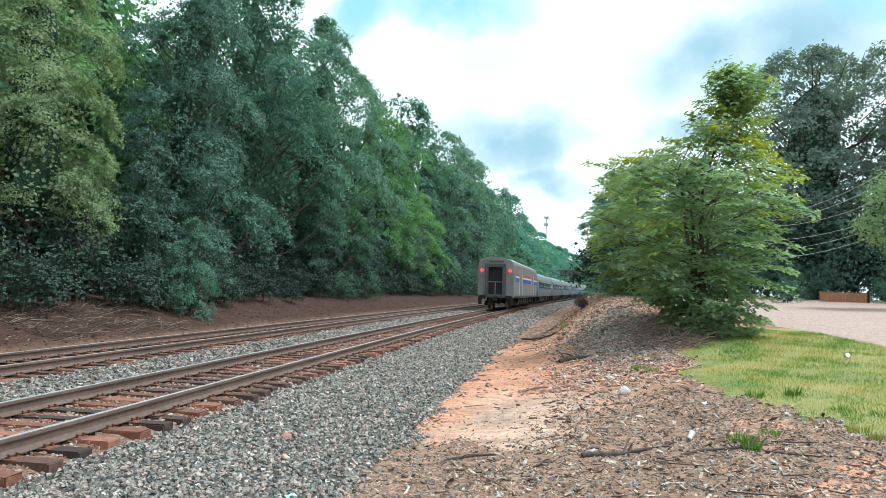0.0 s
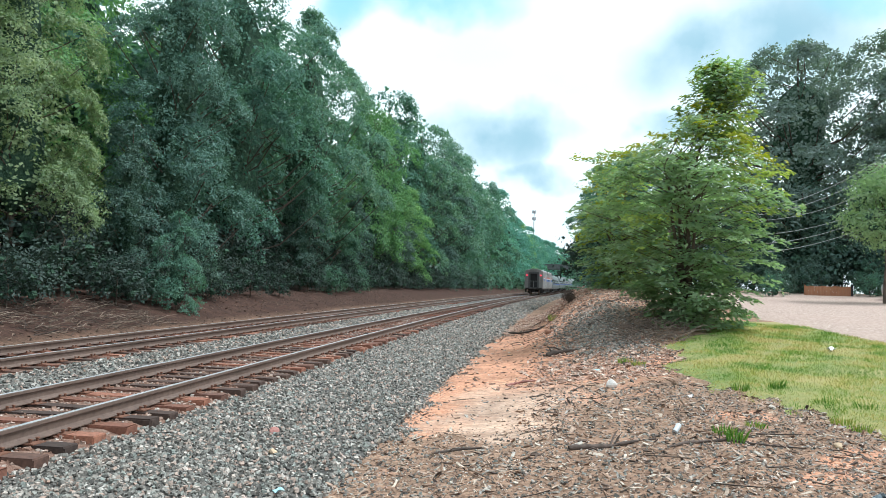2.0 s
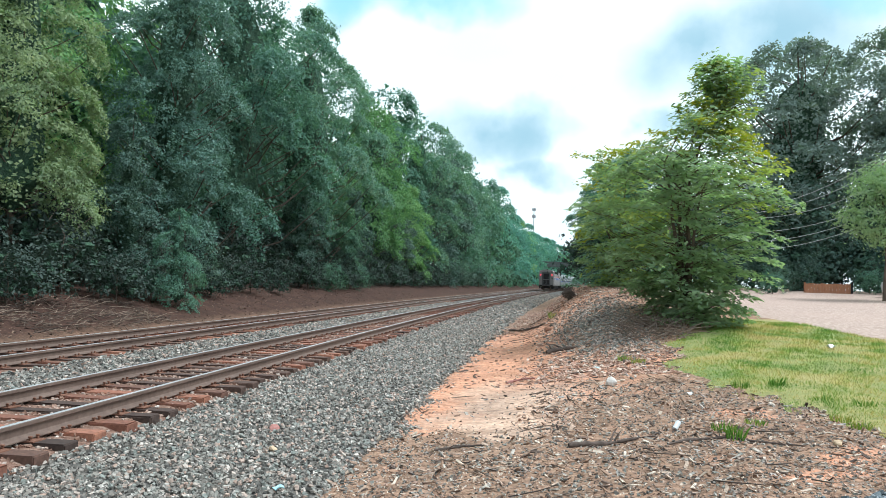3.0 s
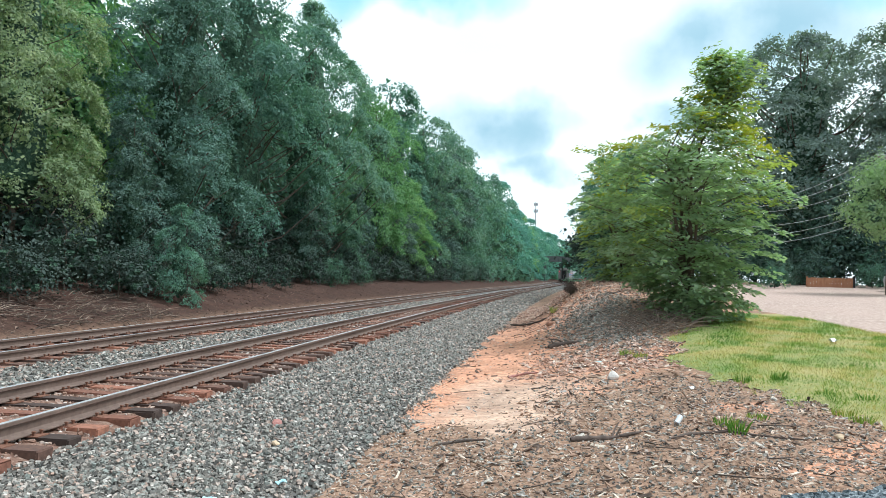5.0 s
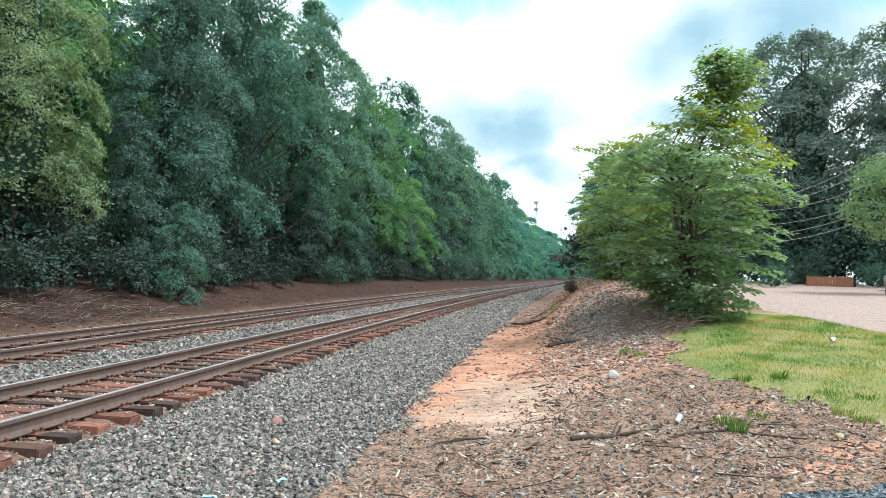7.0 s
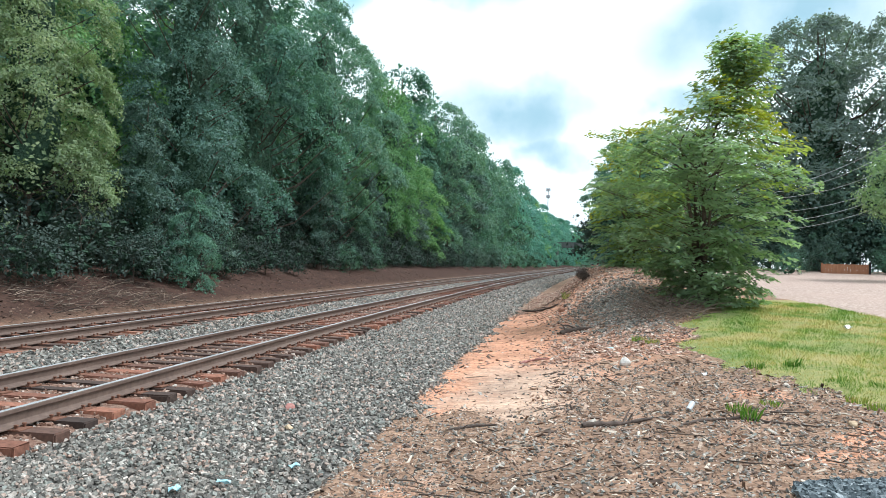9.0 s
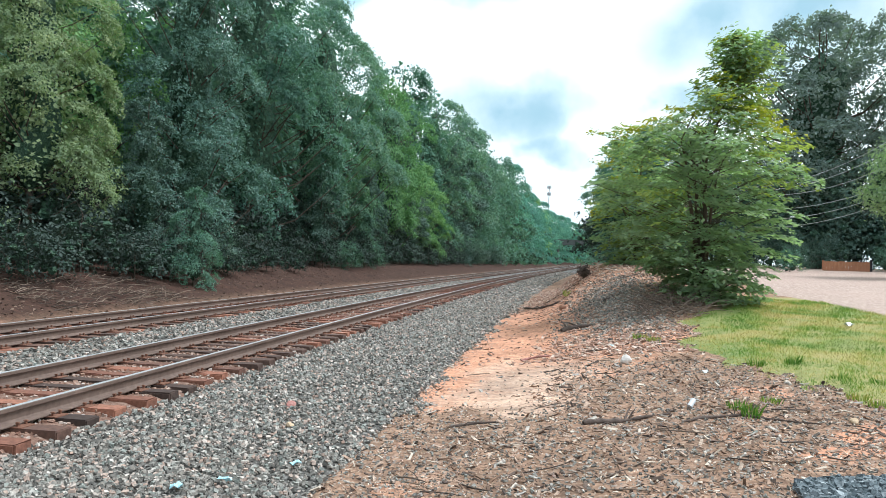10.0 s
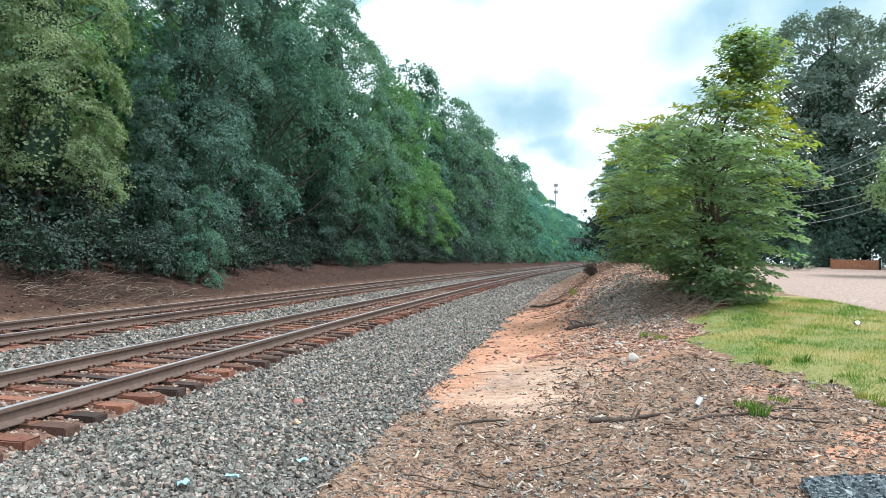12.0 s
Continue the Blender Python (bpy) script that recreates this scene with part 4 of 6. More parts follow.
# share of height, reach
OAK_SHAPE = [(0.17, 4.0), (0.23, 5.2), (0.34, 5.8), (0.52, 5.9), (0.68, 5.3), (0.82, 4.2), (0.92, 2.8), (0.985, 0.9)]
LAYER_SHAPE = [(0.19, 4.4), (0.25, 5.4), (0.34, 5.5), (0.5, 4.8), (0.7, 3.7), (0.86, 2.3), (0.985, 0.6)]
HOLLY_SHAPE = [(0.11, 3.0), (0.17, 3.9), (0.25, 4.3), (0.45, 4.2), (0.65, 3.5), (0.85, 2.1), (0.985, 0.5)]
FAR_SHAPE = [(0.02, 3.6), (0.12, 5.0), (0.34, 5.8), (0.52, 5.9), (0.68, 5.3), (0.82, 4.2), (0.92, 2.8), (0.985, 0.9)]
WALL_SHAPE = [(0.15, 4.6), (0.22, 5.8), (0.32, 6.5), (0.55, 6.7), (0.72, 5.9), (0.86, 4.3), (0.95, 2.5), (0.99, 0.9)]


def woods():
    rnd = random.Random(5)
    kinds = {
        "layer": broad_tree(200, 21, LAYER_SHAPE, 330, 12, 14, 0.165, M_LEAF_LIGHT, 1.3, droop=0.8),
        "holly": broad_tree(201, 21, HOLLY_SHAPE, 360, 11, 14, 0.14, M_LEAF_HOLLY, 1.15, droop=0.5, loose=0.8),
        "oak": broad_tree(202, 21.5, OAK_SHAPE, 420, 11, 11, 0.19, M_LEAF_OAK, 1.3),
        "wall": broad_tree(203, 21, WALL_SHAPE, 480, 11, 11, 0.20, M_LEAF_OAK, 1.25, droop=0.5),
        "lime": broad_tree(204, 22, OAK_SHAPE, 330, 10, 8, 0.27, M_LEAF_LIME, 1.7),
        "mid": broad_tree(205, 22, FAR_SHAPE, 300, 9, 7, 0.32, M_LEAF_OAK, 1.7, inner=800, limbs=30),
        "mid_dark": broad_tree(206, 22, WALL_SHAPE, 300, 9, 7, 0.32, M_LEAF_DARK, 1.7, inner=800, limbs=30),
        "far": broad_tree(207, 22, FAR_SHAPE, 190, 7, 4, 0.52, M_LEAF_OAK, 1.9, inner=300, limbs=14),
        "small_holly": broad_tree(211, 21, HOLLY_SHAPE, 190, 10, 9, 0.26, M_LEAF_DARK, 1.5, droop=0.5, loose=0.8, inner=1000, limbs=24),
        "deep": broad_tree(212, 22, FAR_SHAPE, 110, 6, 3, 0.8, M_LEAF_OAK, 2.2, inner=250, limbs=10),
        "far_haze": broad_tree(209, 22, FAR_SHAPE, 190, 7, 4, 0.52, M_LEAF_HAZE, 1.9, inner=300, limbs=14),
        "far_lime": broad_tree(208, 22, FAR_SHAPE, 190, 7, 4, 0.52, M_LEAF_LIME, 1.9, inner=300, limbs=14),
    }
    shrub = [tree_kind(140 + i, 3.2, 3.6, 0.1, 6, 130, 26, 0.11, 0.2, m, 0.05, 8, 0.3, 6) for i, m in enumerate((M_LEAF_DARK, M_LEAF_OAK))]
    thicket = tree_kind(143, 3.2, 3.6, 0.1, 6, 90, 13, 0.19, 0.22, M_LEAF_DEEP_SHADE, 0.05, 5, 0.3, 6)
    labels = {"layer": "tall pale-green tree with drooping layered branches", "holly": "tall dark glossy-leaved tree with branches to the ground", "oak": "tall green oak in full leaf on the bank", "wall": "broad grey-green deciduous tree in full leaf", "lime": "fresh green deciduous tree in full leaf",
              "mid": "green deciduous tree in the row along the track", "mid_dark": "dark-green tree in the row along the track", "small_holly": "dark glossy-leaved smaller tree with low branches", "far": "green tree far along the track", "far_haze": "tree far along the track, leaves tinted bluish for haze", "far_lime": "light-green tree far along the track"}

    def stand(k, y, n, s, tall=1.0):
        plant("tree", kinds[k], n + float(track_x(y)), y, rnd.uniform(0, 360), s, labels[k], "tree", "trees along the track", tall=tall)

    # front row beyond the second track: kind, distance along it, offset, size
    for k, y, n, s, tall in (("lime", 14.0, -17.0, 0.9, 1.0), ("layer", 26.6, -15.8, 0.72, 1.02), ("lime", 37.0, -22.0, 0.95, 1.05), ("holly", 37.6, -15.0, 0.98, 1.02), ("small_holly", 32.0, -14.0, 0.42, 1.0), ("oak", 48.5, -16.8, 1.06, 1.10), ("wall", 61.5, -16.4, 1.0, 1.17), ("small_holly", 55.5, -14.2, 0.45, 1.0), ("small_holly", 70.0, -14.5, 0.5, 1.0),
                             ("lime", 80.5, -15.8, 0.88, 1.12), ("mid", 97.0, -18.6, 1.14, 1.12), ("lime", 92.0, -14.8, 0.66, 0.9), ("mid_dark", 87.0, -14.6, 0.42, 1.0), ("mid", 106.0, -16.6, 1.06, 1.12), ("mid_dark", 117.0, -16.4, 1.0, 1.1), ("mid", 128.0, -16.4, 1.1, 1.14), ("mid", 139.0, -16.2, 1.08, 1.14)):
        stand(k, y, n, s, tall)
    y = 148.0
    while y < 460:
        stand(rnd.choice(("far_haze", "far_haze", "far_haze", "far_lime")) if y > 185 else "far", y, -15.6 + rnd.uniform(-1, 1), rnd.uniform(0.95, 1.1), 1.08 if y < 195 else 0.9)
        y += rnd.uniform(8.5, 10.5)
    # rows behind, deeper in the wood
    for n0, top in ((-26.0, 125), (-35.0, 110), (-45.0, 100)):
        y = -6.0 if n0 < -30 else 0.0
        while y < top:
            x = n0 + rnd.uniform(-1.5, 1.5) + float(track_x(y))
            plant("tree", kinds["deep"], x, y, rnd.uniform(0, 360), rnd.uniform(0.95, 1.1), "deciduous tree deeper in the wood", "tree", "trees along the track")
            y += rnd.uniform(8, 10)
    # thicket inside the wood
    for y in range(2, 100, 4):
        plant("shrub", thicket, -18.5 + rnd.uniform(-1, 1) + float(track_x(y)), y, rnd.uniform(0, 360), 1.9, "thicket inside the wood, shade painted into its leaves", "shrub", "undergrowth")
        plant("shrub", thicket, -28 + rnd.uniform(-1, 1) + float(track_x(y)), y + 2, rnd.uniform(0, 360), 2.4, "thicket inside the wood, shade painted into its leaves", "shrub", "undergrowth")
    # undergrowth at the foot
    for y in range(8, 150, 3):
        plant("shrub", thicket, -15.6 + rnd.uniform(-0.5, 0.5) + float(track_x(y)), y + 1.5, rnd.uniform(0, 360), rnd.uniform(1.0, 1.4), "shrub under the trees, blackened to show their shade", "shrub", "undergrowth")
        plant("shrub", thicket, -13.1 + rnd.uniform(-0.7, 0.6) + float(track_x(y)), y + rnd.uniform(-0.8, 0.8), rnd.uniform(0, 360), rnd.uniform(0.6, 1.05), "shrub under the trees, blackened to show their shade", "shrub", "undergrowth")
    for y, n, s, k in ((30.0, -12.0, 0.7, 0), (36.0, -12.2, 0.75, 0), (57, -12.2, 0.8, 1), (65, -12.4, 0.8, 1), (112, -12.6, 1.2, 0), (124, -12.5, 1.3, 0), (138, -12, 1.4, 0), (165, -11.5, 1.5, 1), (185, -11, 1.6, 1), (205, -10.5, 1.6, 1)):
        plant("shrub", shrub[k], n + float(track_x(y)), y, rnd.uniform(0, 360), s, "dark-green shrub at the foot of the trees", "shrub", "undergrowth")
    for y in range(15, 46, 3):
        plant("shrub", thicket, -11.9 + rnd.uniform(-0.4, 0.4) + float(track_x(y)), y + rnd.uniform(-0.8, 0.8), rnd.uniform(0, 360), rnd.uniform(0.42, 0.7), "low shrub at the foot of the trees, coloured as deep shade", "shrub", "undergrowth")
    cedar = broad_tree(210, 4.4, [(0.04, 1.2), (0.2, 1.5), (0.5, 1.1), (0.8, 0.55), (0.985, 0.15)], 170, 8, 9, 0.08, M_LEAF_OAK, 0.5, 0.06, 0.6, 300, 0.7)
    plant("tree", cedar, -16.2, 30.6, 20, 1.0, "young green conifer at the foot of the wood", "tree")
    # trees on the other side, beyond the bank
    for y, n, s in ((58, 12.2, 0.50), (66, 10.6, 0.52), (78, 10.4, 0.56), (90, 10.4, 0.58), (104, 10.2, 0.58), (118, 10.0, 0.6), (134, 9.8, 0.64), (152, 9.6, 0.64), (172, 9.6, 0.68), (192, 9.6, 0.68), (214, 9.6, 0.7), (238, 10, 0.74), (300, 10, 0.8), (330, 10, 0.8)):
        plant("tree", kinds[rnd.choice(("far", "far", "far_lime")) if y > 80 else "mid"], n + float(track_x(y)), y, rnd.uniform(0, 360), s, "green tree on the bank beside the cutting", "tree", "trees on the bank", tall=1.05)
    spread_shape = [(0.22, 5.0), (0.35, 7.6), (0.55, 8.6), (0.72, 8.2), (0.85, 6.4), (0.95, 3.6), (0.99, 1.2)]
    big = broad_tree(160, 23, spread_shape, 400, 11, 9, 0.27, M_LEAF_SHADE, 1.7, 0.5, 0.3, 5000, 0.6, 0.22)
    for x, y, s, a in ((22.4, 66, 0.97, 30), (31.0, 62, 1.0, 140), (15.5, 90, 0.72, 250)):
        plant("tree", big, x, y, a, s, "large grey-green spreading tree behind the drive", "tree", "large trees behind the drive")
    for k in range(9):
        x, y = 8 + 6.5 * k, 82 - 2.2 * max(0, k - 3)
        plant("tree", kinds["far"], x, y, k * 71, 0.55, "green tree deep behind the drive", "tree", "hedge behind the drive")
    hedge = tree_kind(170, 9.0, 8.0, 0.2, 9, 360, 20, 0.3, 0.42, M_LEAF_DARK, 0.15, 10, 0.35, 8)
    for x, y, s in ((9.5, 62, 0.9), (13.5, 60, 0.8), (17.5, 62, 0.9), (22, 60, 1.0), (26.5, 58, 1.0), (31, 55, 1.1), (35, 51, 1.1), (6.5, 70, 0.9), (39, 46, 1.1)):
        plant("tree", hedge, x, y, x * 53, s, "dense dark-green understorey tree behind the drive", "tree", "hedge behind the drive")
    pale = tree_kind(171, 8.2, 4.6, 2.6, 9, 480, 22, 0.17, 0.28, M_LEAF_BUSH, 0.13, 12, 0.3, 7)
    plant("tree", pale, 19.3, 43.2, 40, 1.0, "small pale-green tree beside the drive", "tree")
    for k in range(14):
        plant("shrub", thicket, 4 + 2.7 * k, 66.0 - 0.9 * max(0, k - 7), k * 50, 1.7, "dense thicket behind the drive, leaves painted shade-dark", "shrub", "shrubs by the drive")
    for x, y, s, m in ((15.4, 50.2, 0.55, 1), (17.4, 55.5, 0.8, 0), (20.0, 56.5, 0.85, 0), (22.6, 52.8, 0.6, 1), (24.5, 56, 1.0, 1), (27.0, 53, 1.0, 0), (12.5, 56, 1.2, 0), (9.5, 57, 1.3, 0), (15, 57, 1.1, 0), (30, 52, 1.2, 0), (33, 49, 1.2, 0), (36, 45, 1.2, 0), (6.5, 60, 1.3, 0), (39, 41, 1.3, 0), (28, 58, 1.3, 0), (22, 60, 1.3, 0), (18, 60, 1.3, 0)):
        plant("shrub", shrub[m], x, y, x * 77, s, "green shrub at the edge of the drive", "shrub", "shrubs by the drive")


woods()


def spray_tree(t, seed, height, reach, sprays, per, leaf, mat, tint, girth=0.09, stems=4, low=0.0, lean=None, power=1.0, thin=0.0):
    """Layered sprays of broad leaves on slender branches. reach(h, a): how far a branch goes at height h towards a;
    tint: which sprays are yellow, or pale as if sunlit.
    """
    rg = np.random.default_rng(seed)
    stem_bits, groups = [], {"": ([], []), "yellow": ([], []), "pale": ([], [])}
    lean = lean or (lambda h: 0.0)
    for k in range(stems):
        a = 2 * math.pi * k / stems + 0.4
        top = height * (0.95 if k == 0 else rg.uniform(0.5, 0.75))
        spread = 0.12 if k == 0 else 0.9
        pts = [np.array((math.cos(a) * (0.08 + spread * u * u) + lean(top * u), math.sin(a) * (0.08 + spread * u * u), top * u - 0.2)) + rg.normal(0, 0.04, 3) for u in np.linspace(0, 1, 8)]
        stem_bits.append(tube(pts, [girth * (1 - 0.85 * u) for u in np.linspace(0, 1, 8)], 7))
    for i in range(sprays):
        h = low + (height - low) * rg.random() ** power * 0.97
        a = i * 2.39996 + rg.normal(0, 0.3)
        if rg.random() < thin * float(smooth(h, 0.62 * height, 0.74 * height)):
            continue
        R = reach(h, a)
        outer = rg.random() < 0.75
        r1 = R * (rg.uniform(0.82, 1.06) if outer else rg.uniform(0.35, 0.8))
        length = min(r1, rg.uniform(0.6, 1.35))
        way = np.array((math.cos(a), math.sin(a), 0.0))
        side = np.array((-way[1], way[0], 0.0))
        steep = float(smooth(h, 0.66 * height, 0.82 * height))
        rise = rg.uniform(-0.22, 0.2) * (1 - steep) + rg.uniform(0.4, 1.4) * steep
        u = rg.random(per) ** 0.8
        w = rg.normal(0, 0.15 + 0.08 * length, per) * (0.35 + np.sin(np.pi * np.clip(u, 0, 1)))
        d = (r1 - length) + length * u
        p = way * d[:, None] + side * w[:, None]
        p[:, 2] = h + rise * length * (u - 0.5) - 0.2 * (length * u) ** 2 * (1 - steep) + rg.normal(0, 0.022, per)
        p[:, 2] = np.clip(p[:, 2], 0.04, height)
        p[:, 0] += lean(h)
        P, O = groups[tint(h, a, r1 / max(R, 0.1), rg)]
        P.append(p)
        O.append(np.repeat((way * (0.18 + 0.3 * rg.random()) + np.array((0, 0, 0.8)))[None], per, 0))
        if i % 4 == 0:
            b0 = np.array((lean(max(0.1, h - 0.35 * r1)), 0, max(0.1, h - 0.35 * r1)))
            b1 = way * (r1 - length * 0.25) + np.array((lean(h), 0, h))
            stem_bits.append(tube([b0, (b0 + b1) / 2 + np.array((0, 0, 0.1)), b1], [0.016, 0.010, 0.004], 4))
    tv, tf = merged(stem_bits)
    part("trunk", mesh_np("trunk", tv, tf, M_BARK, True), None, t)
    for key, name, m, label in (("", "crown", mat, ""), ("yellow", "yellow_sprays", M_LEAF_YELLOW, "yellow autumn leaves"), ("pale", "pale_sprays", M_LEAF_PALE_SUNLIT, "pale yellow-green leaves, partly painted sunlight")):
        if groups[key][0]:
            v, f = leaves(np.concatenate(groups[key][0]), np.concatenate(groups[key][1]), leaf, rg, 0.3, 0.6, 0.3)
            part(name, mesh_np(name, v, f, m), None, t, label)


def small_trees():
    t = tagged(new("small_tree"), "young broad-leaved tree with yellowing sprays on the bank", "tree")
    hs = [0.0, 0.7, 1.4, 2.1, 3.0, 3.8, 4.6, 5.1, 5.5, 5.8, 6.4, 7.2, 7.7, 8.1]
    rs = [1.5, 1.7, 2.1, 2.5, 2.65, 2.75, 2.7, 2.45, 1.95, 1.5, 1.25, 0.95, 0.55, 0.25]

    def reach(h, a):
        lump = 1 + 0.13 * math.sin(3 * a + 1.3 * h) + 0.13 * math.sin(5 * a - 2.4 * h) + 0.09 * math.sin(2 * a + 4.1 * h)
        left = 0.75 * math.exp(-((h - 5.3) / 0.4) ** 2) * max(0, -math.cos(a)) ** 2
        return float(np.interp(h, hs, rs)) * lump + left

    def lean(h):
        return -0.22 + 0.95 * float(smooth(h, 5.0, 6.4)) + 0.3 * (1 - float(smooth(h, 0.2, 1.2)))

    def tint(h, a, u, rg):
        c = math.cos(a)
        if (5.0 < h < 5.7 and u > 0.85 and abs(c) > 0.5 and rg.random() < 0.85) or (h > 5.4 and rg.random() < 0.08):
            return "yellow"
        # pale sprays on the right rim and top: sunlight painted into leaf colour
        if (h > 3.4 and c > 0.6 and u > 0.85 and rg.random() < 0.45) or (h > 5.2 and rg.random() < 0.2) or (c < -0.6 and 2 < h < 3.4 and rg.random() < 0.3):
            return "pale"
        return ""

    spray_tree(t, 71, 8.15, reach, 820, 44, 0.155, M_LEAF_BUSH, tint, lean=lean, low=0.12, power=1.05, thin=0.5)
    x, y = 4.55, 22.2
    t.matrix_basis = pose(x, y, float(land(x, y)) - 0.03)
    t2 = tagged(new("small_tree"), "smaller tree with yellow-green leaves on the bank", "tree")

    def reach2(h, a):
        return float(np.interp(h, [0, 1, 2.5, 4, 4.8, 5.4], [1.2, 1.8, 2.2, 2.1, 1.5, 0.5])) * (1 + 0.2 * math.sin(4 * a + 2 * h))

    def tint2(h, a, u, rg):
        if (h > 3.5 and math.cos(a) < -0.2 and u > 0.85 and rg.random() < 0.6) or (1.5 < h < 2.4 and u > 0.9 and rg.random() < 0.2):
            return "yellow"
        return "pale" if rg.random() < 0.35 else ""

    spray_tree(t2, 72, 5.4, reach2, 380, 34, 0.18, M_LEAF_BUSH, tint2, thin=0.55)
    x, y = 3.5, 31.5
    t2.matrix_basis = pose(x, y, float(land(x, y)) - 0.05)
    t3 = tagged(new("small_tree"), "leafy green sapling behind the bank's crest", "tree")
    spray_tree(t3, 73, 6.8, lambda h, a: 0.42 * (7.2 - h) * (1 + 0.2 * math.sin(4 * a + h)), 420, 34, 0.19, M_LEAF_OAK, lambda h, a, u, rg: "")
    x, y = 4.6, 38.0
    t3.matrix_basis = pose(x, y, float(land(x, y)) - 0.05)


small_trees()

# ---------------------------------------------------------------- train
M_SILVER = two_scale("dull_stainless_steel", [(0.3, (0.17, 0.21, 0.21)), (0.7, (0.26, 0.31, 0.31))], 0.4, 5, 0.45, 0.3, 0.08, 0.003)
M_GREY_PAINT = plain("warm_grey_paint", (0.25, 0.24, 0.235), 0.5, 0.2, 0.12)
M_ROOF = plain("weathered_roof_metal", (0.40, 0.42, 0.42), 0.5, 0.2, 0.12)
M_UNDER = plain("sooty_black_iron", (0.03, 0.03, 0.03), 0.8, 0.1, 0.4)
M_RED = plain("red_stripe_paint", (0.50, 0.05, 0.045), 0.5)
M_WHITE = plain("white_stripe_paint", (0.75, 0.75, 0.75), 0.5)
M_BLUE = plain("blue_stripe_paint", (0.03, 0.12, 0.42), 0.5)
M_BLACK = plain("dark_rubber", (0.018, 0.018, 0.02), 0.7)
M_FRAME = plain("dark_grey_rubber", (0.10, 0.10, 0.10), 0.7)
M_GLASS = plain("tinted_train_glass", (0.015, 0.02, 0.025), 0.12, 0.0, 0.1)
M_TAIL = glow("red_tail_lamp", (1.0, 0.03, 0.05), 3.0)

CAR_STEP = 26.3


def hull_mesh(name, profile, length, mats, bevel_end=0.12):
    """A closed body extruded along y, its ends slightly drawn in."""
    P = np.array(profile)
    c = P.mean(0)
    rings = [(-length / 2, 0.955), (-length / 2 + bevel_end, 1.0), (length / 2 - bevel_end, 1.0), (length / 2, 0.955)]
    V, F, k = [], [], len(P)
    for y, s in rings:
        q = c + (P - c) * np.array((s, 0.99 if s < 1 else 1))
        V += [(a, y, b) for a, b in q]
    bm = bmesh.new()
    vs = [bm.verts.new(v) for v in V]
    for i in range(3):
        for j in range(k):
            bm.faces.new((vs[i * k + j], vs[i * k + (j + 1) % k], vs[(i + 1) * k + (j + 1) % k], vs[(i + 1) * k + j]))
    bm.faces.new(vs[:k])
    bm.faces.new(vs[3 * k:])
    return bm_mesh(name, bm, mats)


def bogie(parent, y):
    bm = bmesh.new()
    for s in (-1, 1):
        add_box(bm, (s * 1.02 - 0.09, y - 1.5, 0.38), (s * 1.02 + 0.09, y + 1.5, 0.72), 0.04)
        for d in (-1.3, 1.3):
            add_box(bm, (s * 1.05 - 0.14, y + d - 0.2, 0.28), (s * 1.05 + 0.14, y + d + 0.2, 0.62), 0.04)
        add_cyl(bm, (s * 1.05, y, 0.42), (s * 1.05, y, 0.95), 0.16)
    add_box(bm, (-1.05, y - 0.25, 0.45), (1.05, y + 0.25, 0.8), 0.04)
    b = part("bogie", bm, M_UNDER, parent)
    for d in (-1.3, 1.3):
        for s in (-1, 1):
            w = bmesh.new()
            add_cyl(w, (s * 0.69, y + d, 0.455), (s * 0.83, y + d, 0.455), 0.455, n=24)
            add_cyl(w, (s * 0.66, y + d, 0.455), (s * 0.69, y + d, 0.455), 0.48, n=24)
            part("wheel", w, M_RAIL, b)
    return b


def underframe(parent, length, seed):
    rnd = random.Random(seed)
    bm = box((-0.55, -length / 2 + 0.3, 0.78), (0.55, length / 2 - 0.3, 1.02), 0.03)
    part("underframe", bm, M_UNDER, parent)
    y = -length / 2 + 6.5
    while y < length / 2 - 7:
        ln = rnd.uniform(1.2, 2.6)
        part("equipment_box", box((-1.25, y, 0.42), (1.25, y + ln, 1.0), 0.05), M_UNDER, parent)
        y += ln + rnd.uniform(0.4, 1.0)


def coupler(parent, y, s):
    bm = box((-0.12, min(y, y + s * 0.7), 0.74), (0.12, max(y, y + s * 0.7), 0.98), 0.03)
    add_box(bm, (-0.2, y + s * 0.6 - 0.14, 0.7), (0.2, y + s * 0.6 + 0.14, 1.02), 0.05)
    part("coupler", bm, M_UNDER, parent)


